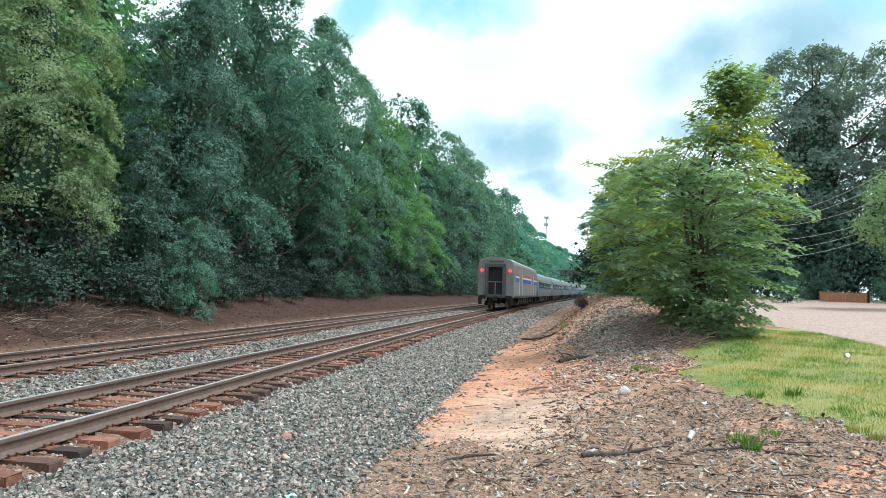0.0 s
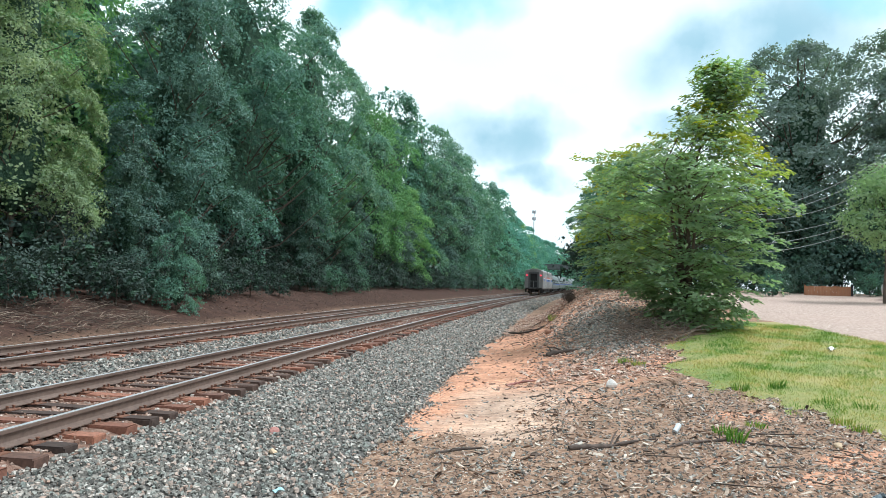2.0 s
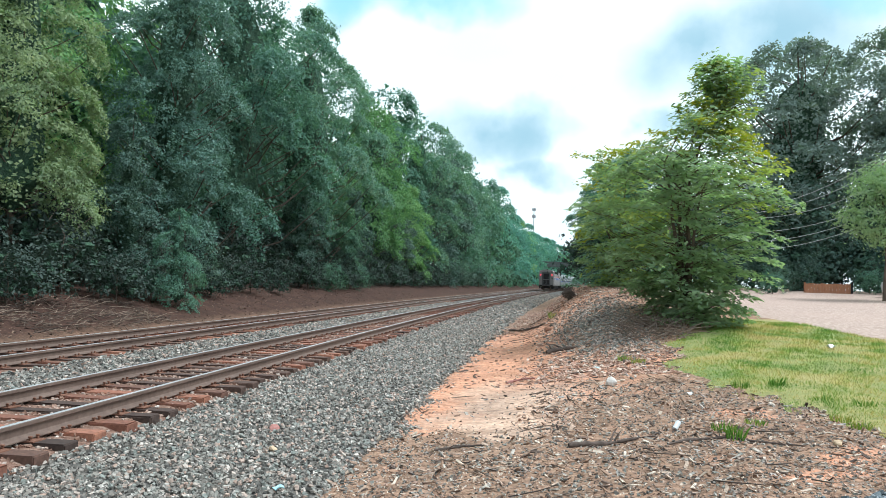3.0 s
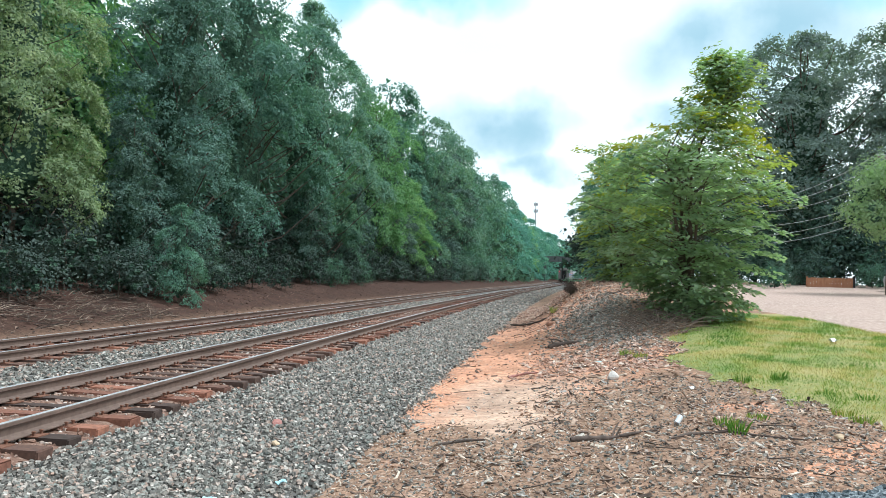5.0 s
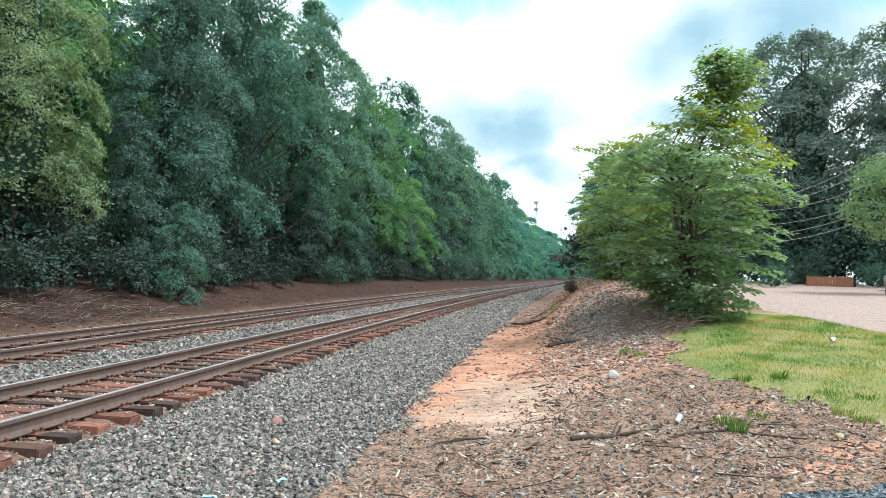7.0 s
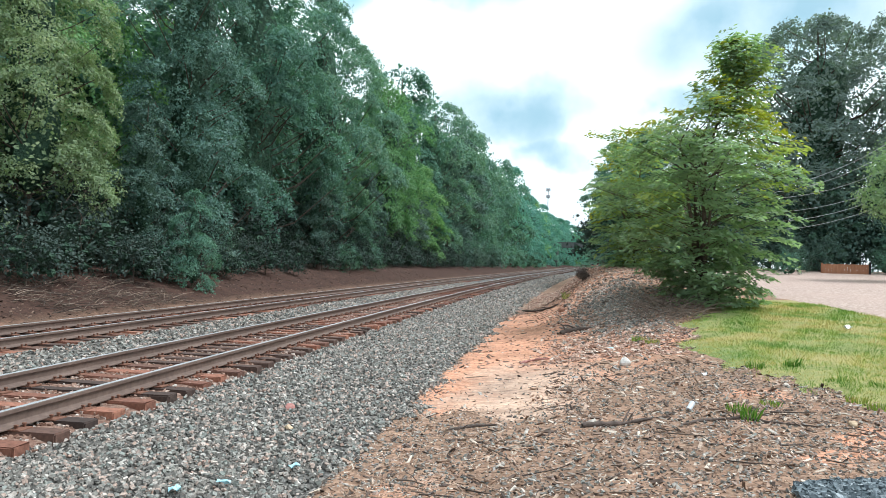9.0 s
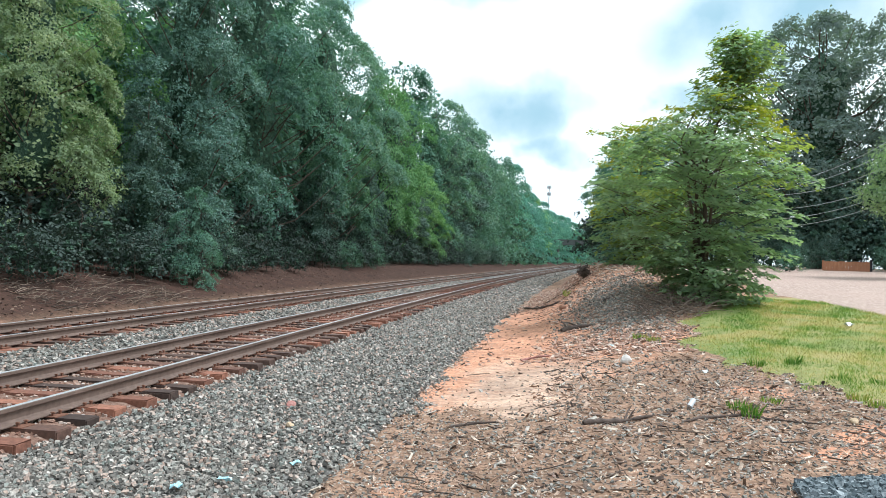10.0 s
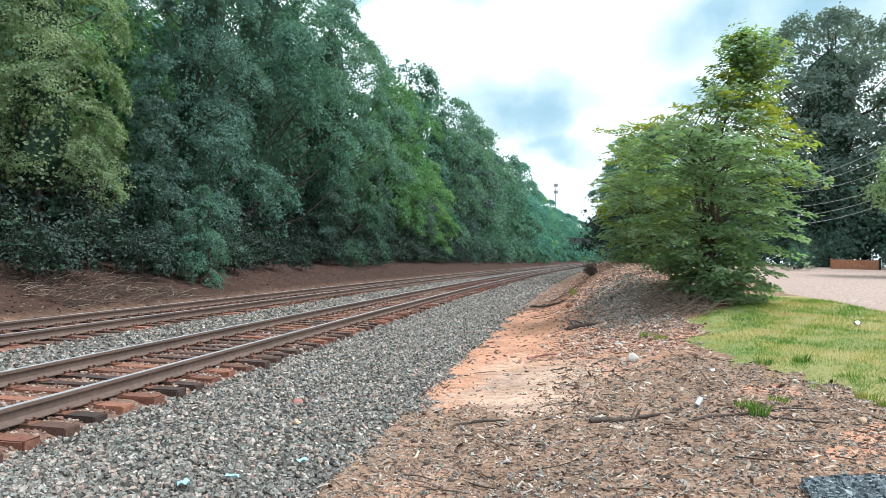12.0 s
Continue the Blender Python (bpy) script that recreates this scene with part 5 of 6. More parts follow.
def baggage_car():
    """The last car: slab-sided, with a dark end door, red lamps and a tricolour stripe."""
    car = tagged(new("baggage_car"), "grey baggage car with striped sides and red tail lamps", "train car", "train cars")
    ln = 25.6
    prof = [(-1.42, 0.95), (1.42, 0.95), (1.525, 1.15), (1.525, 3.75), (1.44, 3.98), (1.2, 4.14), (0.7, 4.24), (0, 4.28), (-0.7, 4.24), (-1.2, 4.14), (-1.44, 3.98), (-1.525, 3.75), (-1.525, 1.15)]
    part("body", hull_mesh("body", prof, ln, M_GREY_PAINT), None, car)
    roof = [(-1.44, 4.0), (1.44, 4.0), (1.2, 4.165), (0.7, 4.262), (0, 4.302), (-0.7, 4.262), (-1.2, 4.165)]
    part("roof", hull_mesh("roof", roof, ln - 0.5, M_ROOF), None, car)
    for s in (-1, 1):
        for z, h, m, nm in ((2.86, 0.16, M_RED, "red stripe"), (2.70, 0.14, M_WHITE, "white stripe"), (2.34, 0.34, M_BLUE, "blue stripe")):
            part("stripe", box((s * 1.528 - 0.006, -ln / 2 + 1.6, z), (s * 1.528 + 0.006, ln / 2 - 0.4, z + h)), m, car, nm)
        for y in (-7.0, 6.0):
            d = part("baggage_door", box((s * 1.535 - 0.012, y - 1.3, 1.18), (s * 1.535 + 0.012, y + 1.3, 3.4), 0.01), M_GREY_PAINT, car)
            for yy in (-1.32, 1.32):
                part("door_rail", box((s * 1.55 - 0.03, y + yy - 0.04, 1.15), (s * 1.55 + 0.03, y + yy + 0.04, 3.45), 0.01), M_WHITE, d)
        part("grab_rail", box((s * 1.5 - 0.02, -ln / 2 + 0.25, 1.1), (s * 1.5 + 0.02, -ln / 2 + 0.29, 2.5)), M_WHITE, car)
    e = -ln / 2
    # end diaphragm with the open, dark passage
    fr = bmesh.new()
    add_box(fr, (-0.86, e - 0.42, 1.12), (-0.58, e + 0.02, 3.62), 0.04)
    add_box(fr, (0.58, e - 0.42, 1.12), (0.86, e + 0.02, 3.62), 0.04)
    add_box(fr, (-0.86, e - 0.42, 3.5), (0.86, e + 0.02, 3.78), 0.04)
    add_box(fr, (-0.86, e - 0.42, 1.05), (0.86, e + 0.02, 1.24), 0.03)
    part("end_frame", fr, M_FRAME, car)
    part("end_door", box((-0.6, e - 0.03, 1.2), (0.6, e + 0.01, 3.52)), M_BLACK, car, "dark end door")
    part("gate_bar", box((-0.6, e - 0.36, 2.25), (0.6, e - 0.32, 2.31)), M_GREY_PAINT, car)
    part("gate_bar", box((-0.03, e - 0.36, 1.22), (0.03, e - 0.32, 2.28)), M_GREY_PAINT, car)
    part("hood", box((-0.62, e - 0.2, 4.02), (0.62, e + 0.3, 4.36), 0.05), M_GREY_PAINT, car)
    for s in (-1, 1):
        lm = bmesh.new()
        add_cyl(lm, (s * 1.175, e - 0.02, 3.23), (s * 1.175, e - 0.11, 3.23), 0.12, n=20)
        part("tail_lamp", lm, M_TAIL, car, "lit red tail lamp")
        part("buffer_plate", box((s * 1.1 - 0.28, e - 0.12, 0.85), (s * 1.1 + 0.28, e + 0.05, 1.15), 0.03), M_BLACK, car)
        part("step", box((s * 1.3 - 0.15, e - 0.02, 0.4), (s * 1.3 + 0.15, e + 0.1, 0.95), 0.02), M_UNDER, car)
        hose = tube([(s * 0.45, e - 0.05, 0.95), (s * 0.5, e - 0.3, 0.55), (s * 0.3, e - 0.42, 0.42), (s * 0.1, e - 0.35, 0.6)], [0.04] * 4, 7)
        part("hose", mesh_np("hose", *hose, M_BLACK, True), None, car)
    for y in (-ln / 2 + 3.4, ln / 2 - 3.4):
        bogie(car, y)
    underframe(car, ln, 3)
    coupler(car, e, -1)
    return car


def coach():
    """A tube-shaped stainless passenger coach with a dark window band."""
    car = tagged(new("passenger_coach"), "silver passenger coach with a dark window band and blue stripe", "train car", "train cars")
    ln = 25.5
    prof = [(-1.36, 0.95), (1.36, 0.95), (1.5, 1.5), (1.55, 2.2), (1.5, 3.0), (1.3, 3.5), (0.9, 3.8), (0, 3.9), (-0.9, 3.8), (-1.3, 3.5), (-1.5, 3.0), (-1.55, 2.2), (-1.5, 1.5)]
    body = part("body", hull_mesh("body", prof, ln, M_SILVER), None, car)
    for s in (-1, 1):
        part("window_band", box((s * 1.545 - 0.025, -ln / 2 + 2.2, 2.02), (s * 1.545 + 0.025, ln / 2 - 2.2, 2.72), 0.01), M_BLACK, car)
        for i in range(14):
            y = -ln / 2 + 3.0 + i * 1.5
            part("window", box((s * 1.562 - 0.015, y - 0.55, 2.12), (s * 1.562 + 0.015, y + 0.55, 2.62), 0.01), M_GLASS, car)
        part("stripe", box((s * 1.556 - 0.012, -ln / 2 + 0.5, 1.86), (s * 1.556 + 0.012, ln / 2 - 0.5, 1.98)), M_BLUE, car, "blue stripe")
        for i in range(5):
            z = 1.05 + 0.14 * i
            part("rib", box((s * (1.41 + 0.025 * i) - 0.02, -ln / 2 + 0.4, z), (s * (1.41 + 0.025 * i) + 0.02, ln / 2 - 0.4, z + 0.05)), M_SILVER, body)
        for y in (-ln / 2 + 1.1, ln / 2 - 1.1):
            part("door", box((s * 1.535 - 0.03, y - 0.42, 1.1), (s * 1.535 + 0.03, y + 0.42, 3.05), 0.02), M_SILVER, car)
    for e, s in ((-ln / 2, -1), (ln / 2, 1)):
        part("diaphragm", box((-0.7, min(e, e + s * 0.38), 1.1), (0.7, max(e, e + s * 0.38), 3.4), 0.05), M_BLACK, car)
    for y in (-6, 0.5, 7):
        part("roof_unit", box((-0.6, y - 1.2, 3.82), (0.6, y + 1.2, 4.0), 0.06), M_ROOF, car)
    for y in (-ln / 2 + 3.4, ln / 2 - 3.4):
        bogie(car, y)
    underframe(car, ln, 5)
    return car


def train():
    cars = [baggage_car()]
    first = coach()
    cars.append(first)
    for i in range(6):
        cars.append(copy_thing(first, Matrix()))
    return cars


CARS = train()

# ---------------------------------------------------------------- far bridge, mast
M_CONCRETE = two_scale("stained_concrete", [(0.3, (0.09, 0.10, 0.10)), (0.7, (0.18, 0.19, 0.19))], 0.4, 4, 0.9)
M_STEEL = plain("galvanised_steel", (0.42, 0.43, 0.44), 0.5, 0.6, 0.1)


def road_bridge():
    s = 282.0
    br = tagged(new("road_bridge"), "grey concrete road bridge over the railway", "bridge")
    p, rz = along(s, 0)
    part("deck", box((-16, -3.5, 7.5), (26, 3.5, 8.6), 0.05), M_CONCRETE, br)
    for y in (-3.5, 3.35):
        part("parapet", box((-16, y, 8.6), (26, y + 0.15, 9.6), 0.02), M_CONCRETE, br)
    for x in (-11.5, 6.0):
        part("pier", box((x - 0.5, -3.2, -1), (x + 0.5, 3.2, 7.5), 0.05), M_CONCRETE, br)
    part("abutment", box((13, -4, -1), (26, 4, 7.5), 0.05), M_CONCRETE, br)
    part("abutment", box((-30, -4, -1), (-16, 4, 8.6), 0.05), M_CONCRETE, br)
    br.matrix_basis = pose(*p, 0, 0, rz)


road_bridge()


def radio_mast():
    m = tagged(new("radio_mast"), "slender grey radio mast with aerials above the trees", "mast")
    x, y, top = -3.4, 400.0, 43.5
    z0 = float(land(x, y))
    bm = bmesh.new()
    add_cyl(bm, (0, 0, -0.5), (0, 0, top - z0), 0.4, 0.22, 12)
    part("pole", bm, M_STEEL, m)
    for h in (0.8, 4.6):
        for k in range(6):
            a = k * math.pi / 3 + 0.2
            c = Vector((math.cos(a) * 1.05, math.sin(a) * 1.05, top - z0 - h))
            bm = bmesh.new()
            add_box(bm, c - Vector((0.15, 0.15, 0.9)), c + Vector((0.15, 0.15, 0.9)), 0.04)
            add_cyl(bm, (0, 0, c.z), c, 0.07, n=6)
            part("aerial", bm, M_STEEL, m)
    m.matrix_basis = pose(x, y, z0)


radio_mast()

# ---------------------------------------------------------------- beyond the drive
M_FENCE = two_scale("orange_brown_boards", [(0.3, (0.30, 0.13, 0.07)), (0.7, (0.46, 0.23, 0.13))], 0.5, 9, 0.85, stretch=(1, 1, 0.2))
M_POST = two_scale("weathered_pole_wood", [(0.3, (0.12, 0.095, 0.08)), (0.7, (0.26, 0.215, 0.185))], 0.7, 8, 0.9, stretch=(1, 1, 0.15))
M_WIRE = plain("bare_aluminium_cable", (0.55, 0.56, 0.56), 0.5, 0.3, 0.1)
M_CARPAINT = plain("silver_car_paint", (0.50, 0.52, 0.53), 0.3, 0.3, 0.06)
M_LAMP_GLASS = plain("red_lens", (0.35, 0.03, 0.03), 0.25)


def board_fence():
    f = tagged(new("board_fence"), "low orange-brown board fence at the drive's edge", "fence")
    x0, y0 = 18.6, 53.4
    z = float(land(x0 + 1.2, y0))
    for i in range(15):
        part("board", box((i * 0.19, -0.02, 0.02), (i * 0.19 + 0.184, 0.02, 0.66 + 0.012 * ((i * 7) % 4)), 0.006), M_FENCE, f)
    for h in (0.14, 0.5):
        part("rail", box((0, 0.022, h), (2.85, 0.06, h + 0.09), 0.005), M_FENCE, f)
    part("post", box((2.78, -0.08, -0.2), (2.92, 0.06, 0.85), 0.01), M_BLACK, f, "dark end post")
    part("post", box((-0.1, 0.03, -0.2), (0.02, 0.15, 0.75), 0.01), M_FENCE, f)
    f.matrix_basis = pose(x0, y0, z, 0, 0, -18)


board_fence()


def utility_pole(x, y, h):
    p = tagged(new("utility_pole"), "weathered wooden utility pole carrying cables", "utility pole", "utility poles")
    bm = bmesh.new()
    add_cyl(bm, (0, 0, -0.5), (0, 0, h), 0.16, 0.11, 12)
    part("pole", bm, M_POST, p)
    part("crossarm", box((-1.1, -0.06, h - 0.6), (1.1, 0.06, h - 0.46), 0.01), M_POST, p)
    for dx in (-1.0, -0.5, 0.5, 1.0):
        bm = bmesh.new()
        add_cyl(bm, (dx, 0, h - 0.46), (dx, 0, h - 0.28), 0.05, 0.035, 8)
        part("insulator", bm, M_STEEL, p)
    z = float(land(x, y))
    p.matrix_basis = pose(x, y, z, 0, 0, 20)
    return Vector((x, y, z + h))


def cables():
    a = utility_pole(22.9, 51.0, 9.3)
    b = utility_pole(9.9, 57.0, 7.2)
    for dx, dz, dzb, sag in ((-0.9, -0.3, -0.3, 1.9), (0.0, -0.35, -0.45, 2.0), (0.9, -0.9, -0.8, 1.9), (-0.1, -2.9, -1.9, 1.5), (0.1, -3.3, -2.6, 1.6), (0.0, -3.9, -3.2, 1.6)):
        for far in ((b, a), (a + Vector((2, -46, -0.4)), a)):
            P = []
            for k in range(17):
                u = k / 16
                q = far[1] + Vector((dx, 0, dz)) + (far[0] + Vector((dx, 0, dzb)) - far[1] - Vector((dx, 0, dz))) * u
                q.z -= sag * 4 * u * (1 - u)
                P.append(np.array(q))
            w = new("cable", mesh_np("cable", *tube(P, [0.017] * 17, 5), M_WIRE, True))
            tagged(w, "pale overhead cable strung between poles", "cable", "overhead cables")


cables()


def pickup():
    car = tagged(new("car"), "silver estate car parked beside the drive", "car")
    # side outline, swept across the width
    prof = [(-2.25, 0.35), (2.2, 0.35), (2.28, 0.75), (2.2, 0.98), (1.15, 1.08), (0.45, 1.55), (-1.5, 1.6), (-2.1, 1.15), (-2.28, 0.95)]
    bm = bmesh.new()
    rings = []
    for x, s in ((-0.9, 0.96), (-0.8, 1.0), (0.8, 1.0), (0.9, 0.96)):
        rings.append([bm.verts.new((x if z < 1.1 else x * 0.82, y * s, z)) for y, z in prof])
    k = len(prof)
    for i in range(3):
        for j in range(k):
            bm.faces.new((rings[i][j], rings[i][(j + 1) % k], rings[i + 1][(j + 1) % k], rings[i + 1][j]))
    bm.faces.new(rings[0])
    bm.faces.new(rings[3])
    part("body", bm, M_CARPAINT, car)
    for s in (-1, 1):
        part("side_window", box((s * 0.80 - 0.03, -1.35, 1.12), (s * 0.80 + 0.03, 0.35, 1.46), 0.02), M_GLASS, car)
        for y in (-1.4, 1.4):
            w = bmesh.new()
            add_cyl(w, (s * 0.72, y, 0.32), (s * 0.92, y, 0.32), 0.32, n=20)
            wh = part("wheel", w, M_BLACK, car)
            r = bmesh.new()
            add_cyl(r, (s * 0.9, y, 0.32), (s * 0.935, y, 0.32), 0.19, n=14)
            part("rim", r, M_STEEL, wh)
        part("headlight", box((s * 0.62 - 0.18, 2.16, 0.68), (s * 0.62 + 0.18, 2.27, 0.84), 0.03), M_WHITE, car)
        part("tail_light", box((s * 0.7 - 0.1, -2.3, 0.8), (s * 0.7 + 0.1, -2.2, 1.0), 0.02), M_LAMP_GLASS, car)
    part("rear_window", box((-0.6, -1.98, 1.18), (0.6, -1.78, 1.5), 0.02), M_GLASS, car)
    part("windscreen", box((-0.6, 0.55, 1.14), (0.6, 0.75, 1.42), 0.02), M_GLASS, car)
    part("bumper", box((-0.86, -2.36, 0.38), (0.86, -2.2, 0.6), 0.03), M_BLACK, car)
    x, y = 23.3, 47.0
    car.matrix_basis = pose(x, y, float(land(x, y)) + 0.03, 0, 0, 75)


pickup()

# ---------------------------------------------------------------- dead wood and small things by the path
M_PALE_STONE = two_scale("pale_quartz_stone", [(0.3, (0.50, 0.46, 0.42)), (0.7, (0.74, 0.71, 0.67))], 6, 40, 0.8)
M_RED_STONE = two_scale("red_brick_stone", [(0.3, (0.30, 0.13, 0.11)), (0.7, (0.44, 0.22, 0.19))], 6, 40, 0.9)
M_TAN_STONE = two_scale("tan_sandstone", [(0.3, (0.45, 0.32, 0.20)), (0.7, (0.60, 0.46, 0.32))], 6, 40, 0.9)
M_CLOD = two_scale("dry_clay_clod", [(0.3, (0.20, 0.095, 0.06)), (0.7, (0.34, 0.18, 0.12))], 6, 30, 0.95)
M_CAN = plain("faded_white_tin", (0.66, 0.68, 0.70), 0.4, 0.2, 0.1)
M_CYAN = plain("pale_blue_plastic", (0.42, 0.66, 0.72), 0.45, 0.0, 0.15)
M_DARK_WOOD = two_scale("dark_rotten_wood", [(0.3, (0.05, 0.038, 0.032)), (0.7, (0.15, 0.11, 0.09))], 1.5, 14, 0.95, 0.0, 0.7, 0.01)


def on_ground(x, y):
    return float(ground_height(np.array(x), np.array(y), np.array(x) - track_x(y)))


def rock(x, y, r, mat, label, seed, z=None):
    rnd = random.Random(seed)
    bm = bmesh.new()
    bmesh.ops.create_icosphere(bm, subdivisions=2, radius=1.0)
    k = [Vector((rnd.uniform(-1, 1), rnd.uniform(-1, 1), rnd.uniform(-1, 1))).normalized() for _ in range(9)]
    for v in bm.verts:
        d = v.co.normalized()
        m = min(0.72 / max(0.05, d.dot(q)) if d.dot(q) > 0.3 else 9 for q in k)
        v.co = d * min(1.0, m)
        v.co = Vector((v.co.x * r[0], v.co.y * r[1], v.co.z * r[2]))
    ob = new("rock", bm_mesh("rock", bm, mat))
    tagged(ob, label, "rock")
    ob.matrix_basis = pose(x, y, (on_ground(x, y) if z is None else z) + r[2] * 0.55, 0, 0, rnd.uniform(0, 360))


rock(1.31, 12.97, (0.12, 0.09, 0.10), M_PALE_STONE, "pale whitish stone lying on the clay", 3)
rock(-3.31, 8.90, (0.085, 0.07, 0.06), M_RED_STONE, "reddish broken brick lump on the ballast", 4, -0.42)
rock(-2.99, 8.03, (0.07, 0.055, 0.04), M_TAN_STONE, "tan stone on the ballast", 5, -0.45)
rock(0.35, 24.5, (0.18, 0.13, 0.11), M_CLOD, "red clay clod at the foot of the bank", 8)
rock(3.35, 8.6, (0.08, 0.06, 0.04), M_TAN_STONE, "flat grey stone on the clay", 9)


def branch(name, pts, r, mat, label, category, twigs=0, seed=1, lift=0.5):
    """Dead wood lying on the ground along points of the plan."""
    rnd = random.Random(seed)
    P = []
    steps = 14
    for k in range(steps + 1):
        u = k / steps * (len(pts) - 1)
        i = min(int(u), len(pts) - 2)
        a, b = pts[i], pts[i + 1]
        w = u - i
        x, y = a[0] + (b[0] - a[0]) * w, a[1] + (b[1] - a[1]) * w
        x += rnd.uniform(-0.4, 0.4) * r
        y += rnd.uniform(-0.4, 0.4) * r
        P.append(np.array((x, y, on_ground(x, y) + r * lift)))
    R = [r * (1.0 - 0.55 * k / steps) * rnd.uniform(0.6, 1.3) for k in range(steps + 1)]
    R[-1] *= 0.3
    R[0] *= 0.7
    bits = [tube(P, R, 8)]
    for _ in range(twigs):
        i = rnd.randrange(2, steps - 1)
        a = P[i]
        d = np.array((rnd.uniform(-1, 1), rnd.uniform(-1, 1), rnd.uniform(0.05, 0.5)))
        d /= np.linalg.norm(d)
        ln = rnd.uniform(3, 9) * r
        bits.append(tube([a, a + d * ln * 0.5 + np.array((0, 0, 0.1 * ln)), a + d * ln], [r * 0.4, r * 0.28, r * 0.08], 5))
    ob = new(name, mesh_np(name, *merged(bits), mat, True))
    tagged(ob, label, category, "dead wood")


branch("fallen_branch", [(-1.24, 8.67), (-0.9, 8.85), (-0.61, 8.9)], 0.022, M_DARK_WOOD, "dark bark-stripped stick on the clay path", "branch", 1, 2)
branch("log", [(0.39, 8.34), (0.85, 8.5), (1.22, 8.74)], 0.036, M_DARK_WOOD, "dark rotten log among wood chips", "log", 2, 3, 0.6)
branch("fallen_branch", [(1.48, 8.39), (1.85, 8.68), (2.23, 8.76), (2.6, 8.6), (2.96, 8.43)], 0.02, M_DARK_WOOD, "long dark dead branch lying among chips", "branch", 5, 4, 0.7)
branch("log", [(0.25, 19.11), (0.7, 19.25), (1.05, 19.2)], 0.075, M_DARK_WOOD, "short dark log at the foot of the bank", "log", 2, 5, 0.6)
branch("log", [(-1.25, 31.5), (-0.5, 30.2), (0.3, 27.5)], 0.06, M_DARK_WOOD, "gnarled dark log across the clay path", "log", 6, 6, 0.6)
branch("fallen_branch", [(-0.3, 33.5), (0.3, 32.0), (1.0, 29.8)], 0.035, M_WOOD, "pale bare branch on the bank", "branch", 3, 7, 0.8)
branch("fallen_branch", [(1.56, 22.97), (1.9, 23.3), (2.22, 23.48)], 0.035, M_DARK_WOOD, "dark stick lying on the bank", "branch", 2, 8, 0.7)
branch("fallen_branch", [(2.21, 25.95), (2.7, 26.6), (3.05, 27.08)], 0.04, M_DARK_WOOD, "dark branch on the bank's crest", "branch", 2, 9, 0.7)
branch("fallen_branch", [(-3.3, 15.28), (-3.05, 15.1)], 0.035, M_PALE_STONE, "bleached stick on the ballast", "branch", 0, 10, 2.2)
branch("fallen_branch", [(-3.05, 15.1), (-2.66, 14.88)], 0.03, M_DARK_WOOD, "dark stick on the ballast", "branch", 0, 11, 2.4)
branch("steel_rod", [(-3.28, 8.31), (-3.15, 8.38), (-3.01, 8.46)], 0.022, M_BLACK, "short black rod lying on the ballast", "rod", 0, 12, 3.2)
branch("black_hose", [(-4.18, 6.43), (-3.85, 6.38), (-3.52, 6.27)], 0.012, M_BLACK, "thin black cable lying on the ballast", "cable", 0, 13, 4.5)
branch("fallen_branch", [(-12.9, 20.2), (-12.2, 20.6), (-11.6, 20.3)], 0.05, M_WOOD, "pale forked branch on the wooded bank", "branch", 7, 14, 3.0)
branch("root", [(-0.6, 14.6), (-0.35, 14.75), (0.0, 14.7)], 0.03, M_RED_STONE, "reddish root in the clay path", "root", 2, 15, 0.7)


M_LITTER = piece_material("dead_leaf", [(0.0, (0.045, 0.03, 0.024)), (0.6, (0.12, 0.075, 0.055)), (1.0, (0.24, 0.16, 0.12))], 20)


M_TWIG = piece_material("dry_twig", [(0.0, (0.05, 0.036, 0.03)), (0.5, (0.11, 0.08, 0.062)), (0.8, (0.22, 0.16, 0.12)), (1.0, (0.36, 0.28, 0.22))], 20)


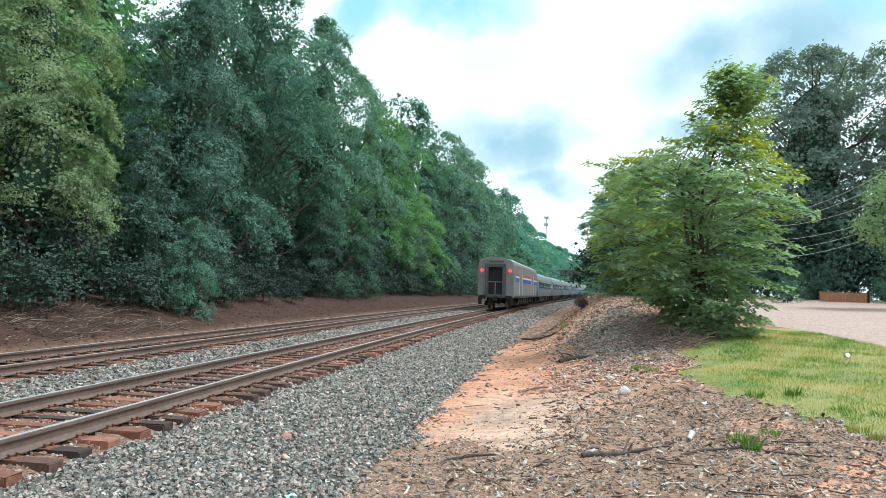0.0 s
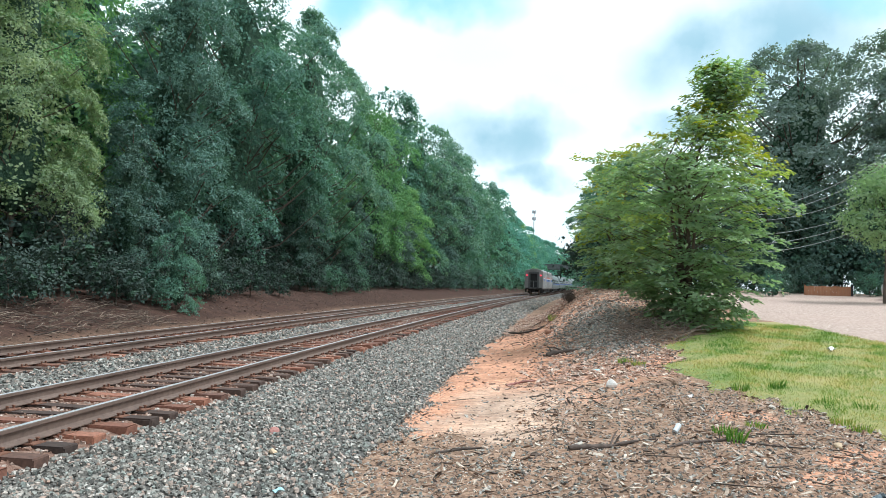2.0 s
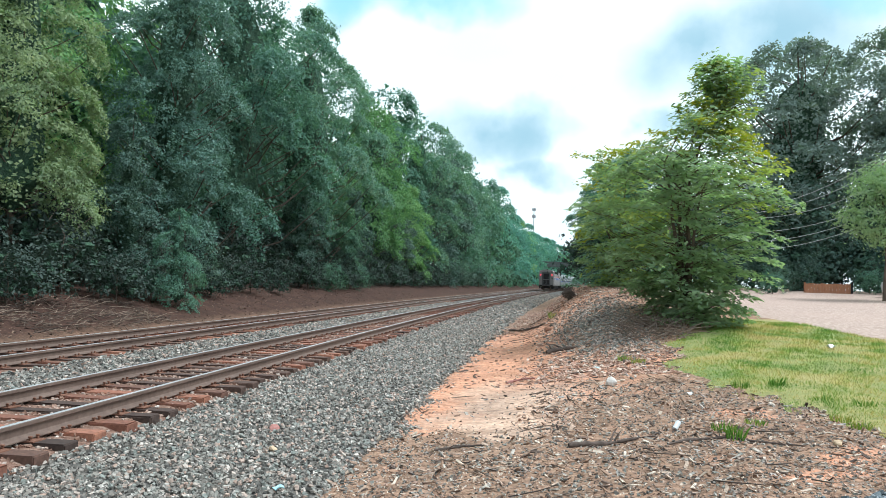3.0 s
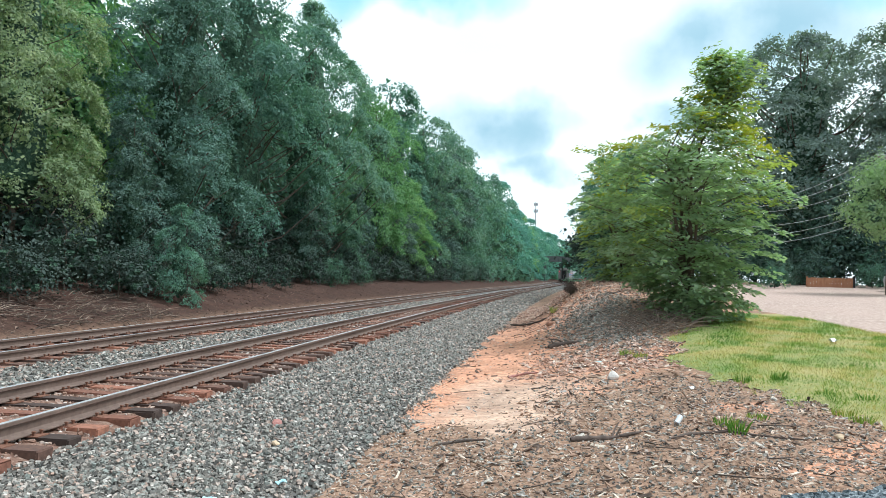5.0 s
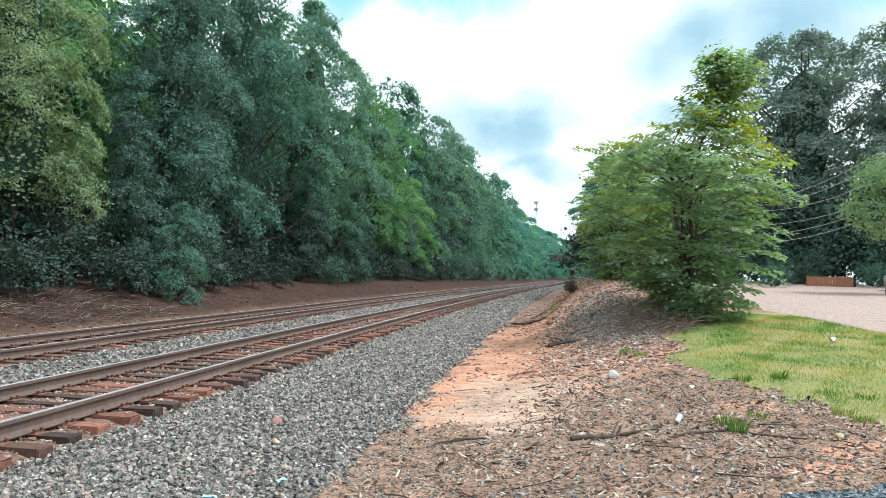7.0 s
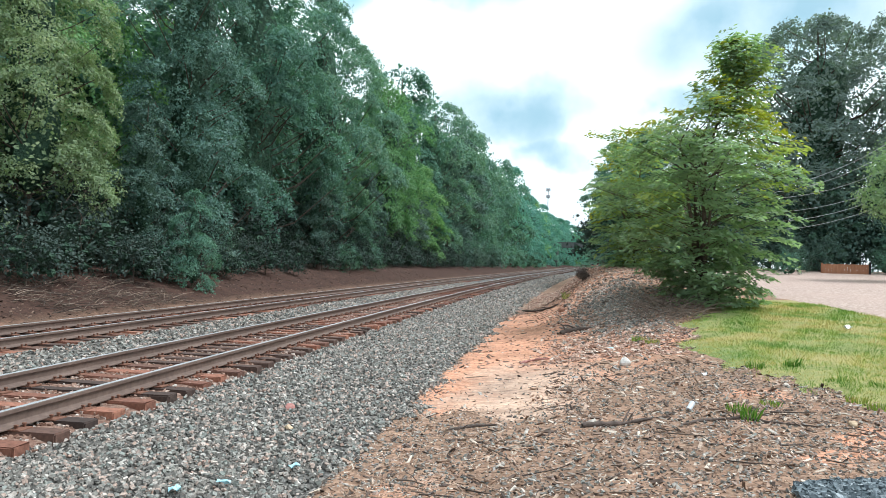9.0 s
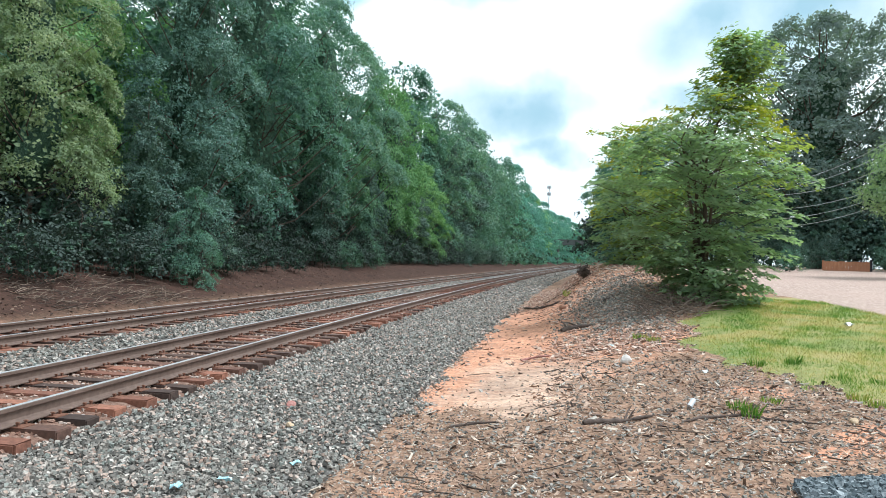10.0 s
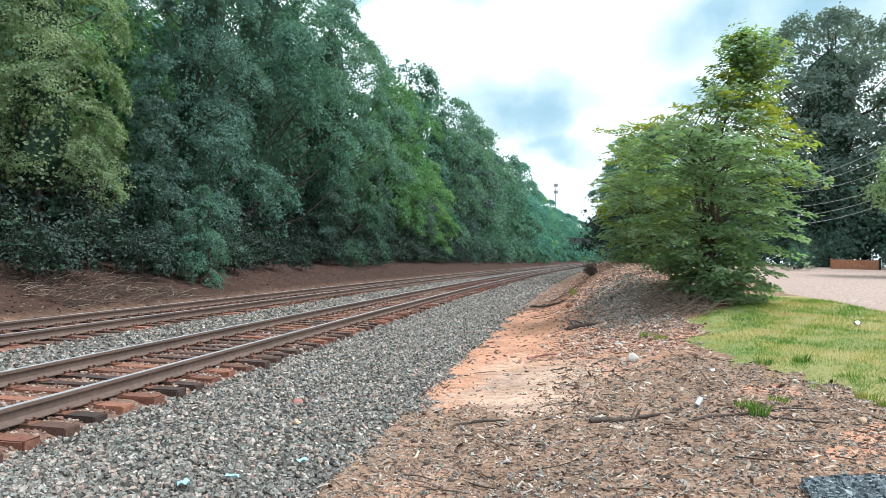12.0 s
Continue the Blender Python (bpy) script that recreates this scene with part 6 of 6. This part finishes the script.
def twigs():
    rnd = random.Random(44)
    bits = []
    for _ in range(210):
        y = 4.6 + 24 * rnd.random() ** 1.4
        n = rnd.uniform(4.6, 9.5)
        x = n + float(track_x(y))
        if float(lawn_mask(np.array(x), np.array(y))) > 0 or (n < 5.8 and 8.5 < y < 20 and rnd.random() < 0.8):
            continue
        a = rnd.gauss(0.15, 0.9)
        ln = rnd.uniform(0.08, 0.38) * (1 + 0.03 * y)
        r = rnd.uniform(0.0025, 0.008) * (1 + 0.03 * y)
        P = []
        for k in (-0.5, 0.0, 0.5):
            px, py = x + math.cos(a) * ln * k + rnd.uniform(-0.1, 0.1) * ln, y + math.sin(a) * ln * k + rnd.uniform(-0.1, 0.1) * ln
            P.append(np.array((px, py, on_ground(px, py) + r + rnd.uniform(0.005, 0.03))))
        bits.append(tube(P, [r, r * 0.9, r * 0.5], 5))
    ob = new("twigs", mesh_np("twigs", *merged(bits), M_TWIG, True))
    tagged(ob, "dry twigs scattered over chips and clay", "twigs", kind="stuff")
    # leaf litter on the wooded bank
    y = 9 + 70 * np.random.default_rng(61).random(5200) ** 1.5
    n = -np.random.default_rng(62).uniform(8.0, 13.5, 5200)
    x = n + track_x(y)
    lit = shards(np.stack([x, y, ground_height(x, y, n)], 1), np.random.default_rng(63).uniform(0.03, 0.08, 5200), 64, flat=0.3, long=1.8, tilt=0.6, mat=M_LITTER, name="leaf_litter")
    tagged(lit, "dead leaves and bark on the wooded bank", "litter", kind="stuff")
    # brushwood heaped under the small tree
    bits = []
    for _ in range(170):
        x, y = rnd.uniform(2.3, 3.9), rnd.uniform(18.9, 21.6)
        a, e = rnd.uniform(0, math.pi), rnd.uniform(-0.1, 0.5)
        ln = rnd.uniform(0.4, 1.2)
        z = on_ground(x, y) + rnd.uniform(0.02, 0.22)
        d = np.array((math.cos(a) * math.cos(e), math.sin(a) * math.cos(e), math.sin(e))) * ln
        p = np.array((x, y, z))
        bits.append(tube([p, p + d * 0.5 + np.array((0, 0, 0.06)), p + d], [0.012, 0.009, 0.003], 4))
    ob = new("brushwood", mesh_np("brushwood", *merged(bits), M_WOOD, True))
    tagged(ob, "grey brushwood heaped beside the small tree", "brushwood", kind="stuff")
    bits = []
    for _ in range(420):
        y = rnd.uniform(19.5, 27.5)
        n = rnd.uniform(-11.9, -8.9)
        x = n + float(track_x(y))
        a, e = rnd.uniform(0, math.pi), rnd.uniform(-0.2, 0.35)
        ln = rnd.uniform(0.3, 1.0)
        p = np.array((x, y, on_ground(x, y) + rnd.uniform(0.02, 0.16)))
        d = np.array((math.cos(a) * math.cos(e), math.sin(a) * math.cos(e), math.sin(e))) * ln
        bits.append(tube([p, p + d * 0.5 + np.array((0, 0, 0.05)), p + d], [0.014, 0.01, 0.004], 4))
    ob = new("brushwood", mesh_np("brushwood", *merged(bits), M_TWIG, True))
    tagged(ob, "dead brushwood strewn down the wooded bank", "brushwood", kind="stuff")


twigs()


def litter():
    bm = bmesh.new()
    add_cyl(bm, (-0.06, 0, 0.034), (0.06, 0, 0.034), 0.033, n=16)
    add_cyl(bm, (0.06, 0, 0.034), (0.066, 0, 0.034), 0.028, n=16)
    c = tagged(new("drink_can", bm_mesh("drink_can", bm, M_CAN)), "crushed pale drink can among the chips", "can")
    c.matrix_basis = pose(1.73, 9.18, on_ground(1.73, 9.18) + 0.035, 0, -38, 50)

    def scrap(x, y, w, d, mat, label, seed, z=None):
        rnd = random.Random(seed)
        V, F = [], []
        for j in range(4):
            for i in range(4):
                V.append(((i / 3 - 0.5) * w, (j / 3 - 0.5) * d, rnd.uniform(0, 0.35) * w))
        top = [(a, b, c + 0.004) for a, b, c in V]
        bm = bmesh.new()
        lo = [bm.verts.new(v) for v in V]
        hi = [bm.verts.new(v) for v in top]
        for j in range(3):
            for i in range(3):
                q = (j * 4 + i, j * 4 + i + 1, j * 4 + i + 5, j * 4 + i + 4)
                bm.faces.new([hi[k] for k in q])
                bm.faces.new([lo[k] for k in reversed(q)])
        ob = tagged(new("litter_scrap", bm_mesh("litter_scrap", bm, mat)), label, "litter", "litter")
        ob.matrix_basis = pose(x, y, (on_ground(x, y) if z is None else z) + 0.012, 0, 0, rnd.uniform(0, 360))

    scrap(1.24, 15.2, 0.13, 0.1, M_CYAN, "crumpled blue and white wrapper on the clay", 1)
    scrap(2.37, 11.75, 0.11, 0.08, M_CAN, "white paper scrap at the lawn's edge", 2)
    scrap(6.84, 17.94, 0.3, 0.12, M_CAN, "white paper scrap lying on the lawn", 3, float(lawn_height(np.array(6.84), np.array(17.94), 0)) + 0.01)
    scrap(-3.04, 5.57, 0.12, 0.1, M_CYAN, "pale blue plastic scrap on the ballast", 4, -0.41)
    scrap(-2.76, 5.88, 0.11, 0.07, M_CYAN, "pale blue plastic scrap on the ballast", 5, -0.43)
    scrap(-2.40, 6.64, 0.1, 0.07, M_CYAN, "pale blue plastic scrap on the ballast", 6, -0.47)


litter()


def tuft(x, y, h, count, seed, label, width=0.16, z=None):
    rg = np.random.default_rng(seed)
    a, r = rg.uniform(0, 2 * np.pi, count), rg.random(count) ** 0.5 * width
    base = np.stack([x + np.cos(a) * r, y + np.sin(a) * r, np.full(count, on_ground(x, y) if z is None else z)], 1)
    hh = h * rg.uniform(0.5, 1.1, count)
    lean = np.stack([np.cos(a), np.sin(a)], 1) * (hh * rg.uniform(0.1, 0.6, count))[:, None]
    b = rg.uniform(0, np.pi, count)
    side = np.stack([np.cos(b), np.sin(b), 0 * b], 1) * 0.006
    mid = base + np.stack([lean[:, 0] * 0.35, lean[:, 1] * 0.35, hh * 0.6], 1)
    tip = base + np.stack([lean[:, 0], lean[:, 1], hh * 0.95], 1)
    V = np.stack([base - side, base + side, mid + side * 0.7, tip, mid - side * 0.7], 1).reshape(-1, 3)
    F = np.arange(5 * count).reshape(-1, 5)
    ob = new("grass_tuft", mesh_np("grass_tuft", V, F, M_GRASS))
    tagged(ob, label, "grass", "grass tufts")


for i, (x, y, h) in enumerate(((2.29, 8.74, 0.17), (2.25, 9.1, 0.12), (3.86, 12.4, 0.2), (3.3, 12.3, 0.15), (4.2, 11.2, 0.16), (4.6, 10.9, 0.16), (2.75, 9.6, 0.08), (4.0, 9.6, 0.1), (1.9, 16.2, 0.15), (2.1, 15.4, 0.14), (3.9, 9.9, 0.1), (0.55, 28.0, 0.3))):
    tuft(x, y, h, 70, 300 + i, "tuft of green grass in bare ground", 0.14 if i else 0.1)


def dark_shrub():
    rg = np.random.default_rng(90)
    t = tagged(new("shrub"), "small dark bare shrub on the bank", "shrub")
    P, out, _ = crown_points([((0, 0, 0.33), (0.26, 0.26, 0.24))], 60, 16, 0.07, rg, 0.3)
    v, f = leaves(P, out, 0.07, rg)
    part("crown", mesh_np("crown", v, f, M_DARK_WOOD), None, t)
    part("stem", mesh_np("stem", *tube([(0, 0, -0.05), (0.02, 0, 0.2), (0, 0, 0.4)], [0.03, 0.025, 0.01], 6), M_DARK_WOOD, True), None, t)
    x, y = 1.25, 30.3
    t.matrix_basis = pose(x, y, on_ground(x, y))


dark_shrub()

# ---------------------------------------------------------------- motion


def motions():
    for i, car in enumerate(CARS):
        rows = []
        for k in range(25):
            t = k * 0.5
            s = 59.7 + 30.33 * t - 0.041 * t * t + 12.8 + CAR_STEP * i
            p, rz = along(s, 0.0)
            rows.append((t, pose(*p, 0, 0, rz)))
        walk(car, rows)


motions()
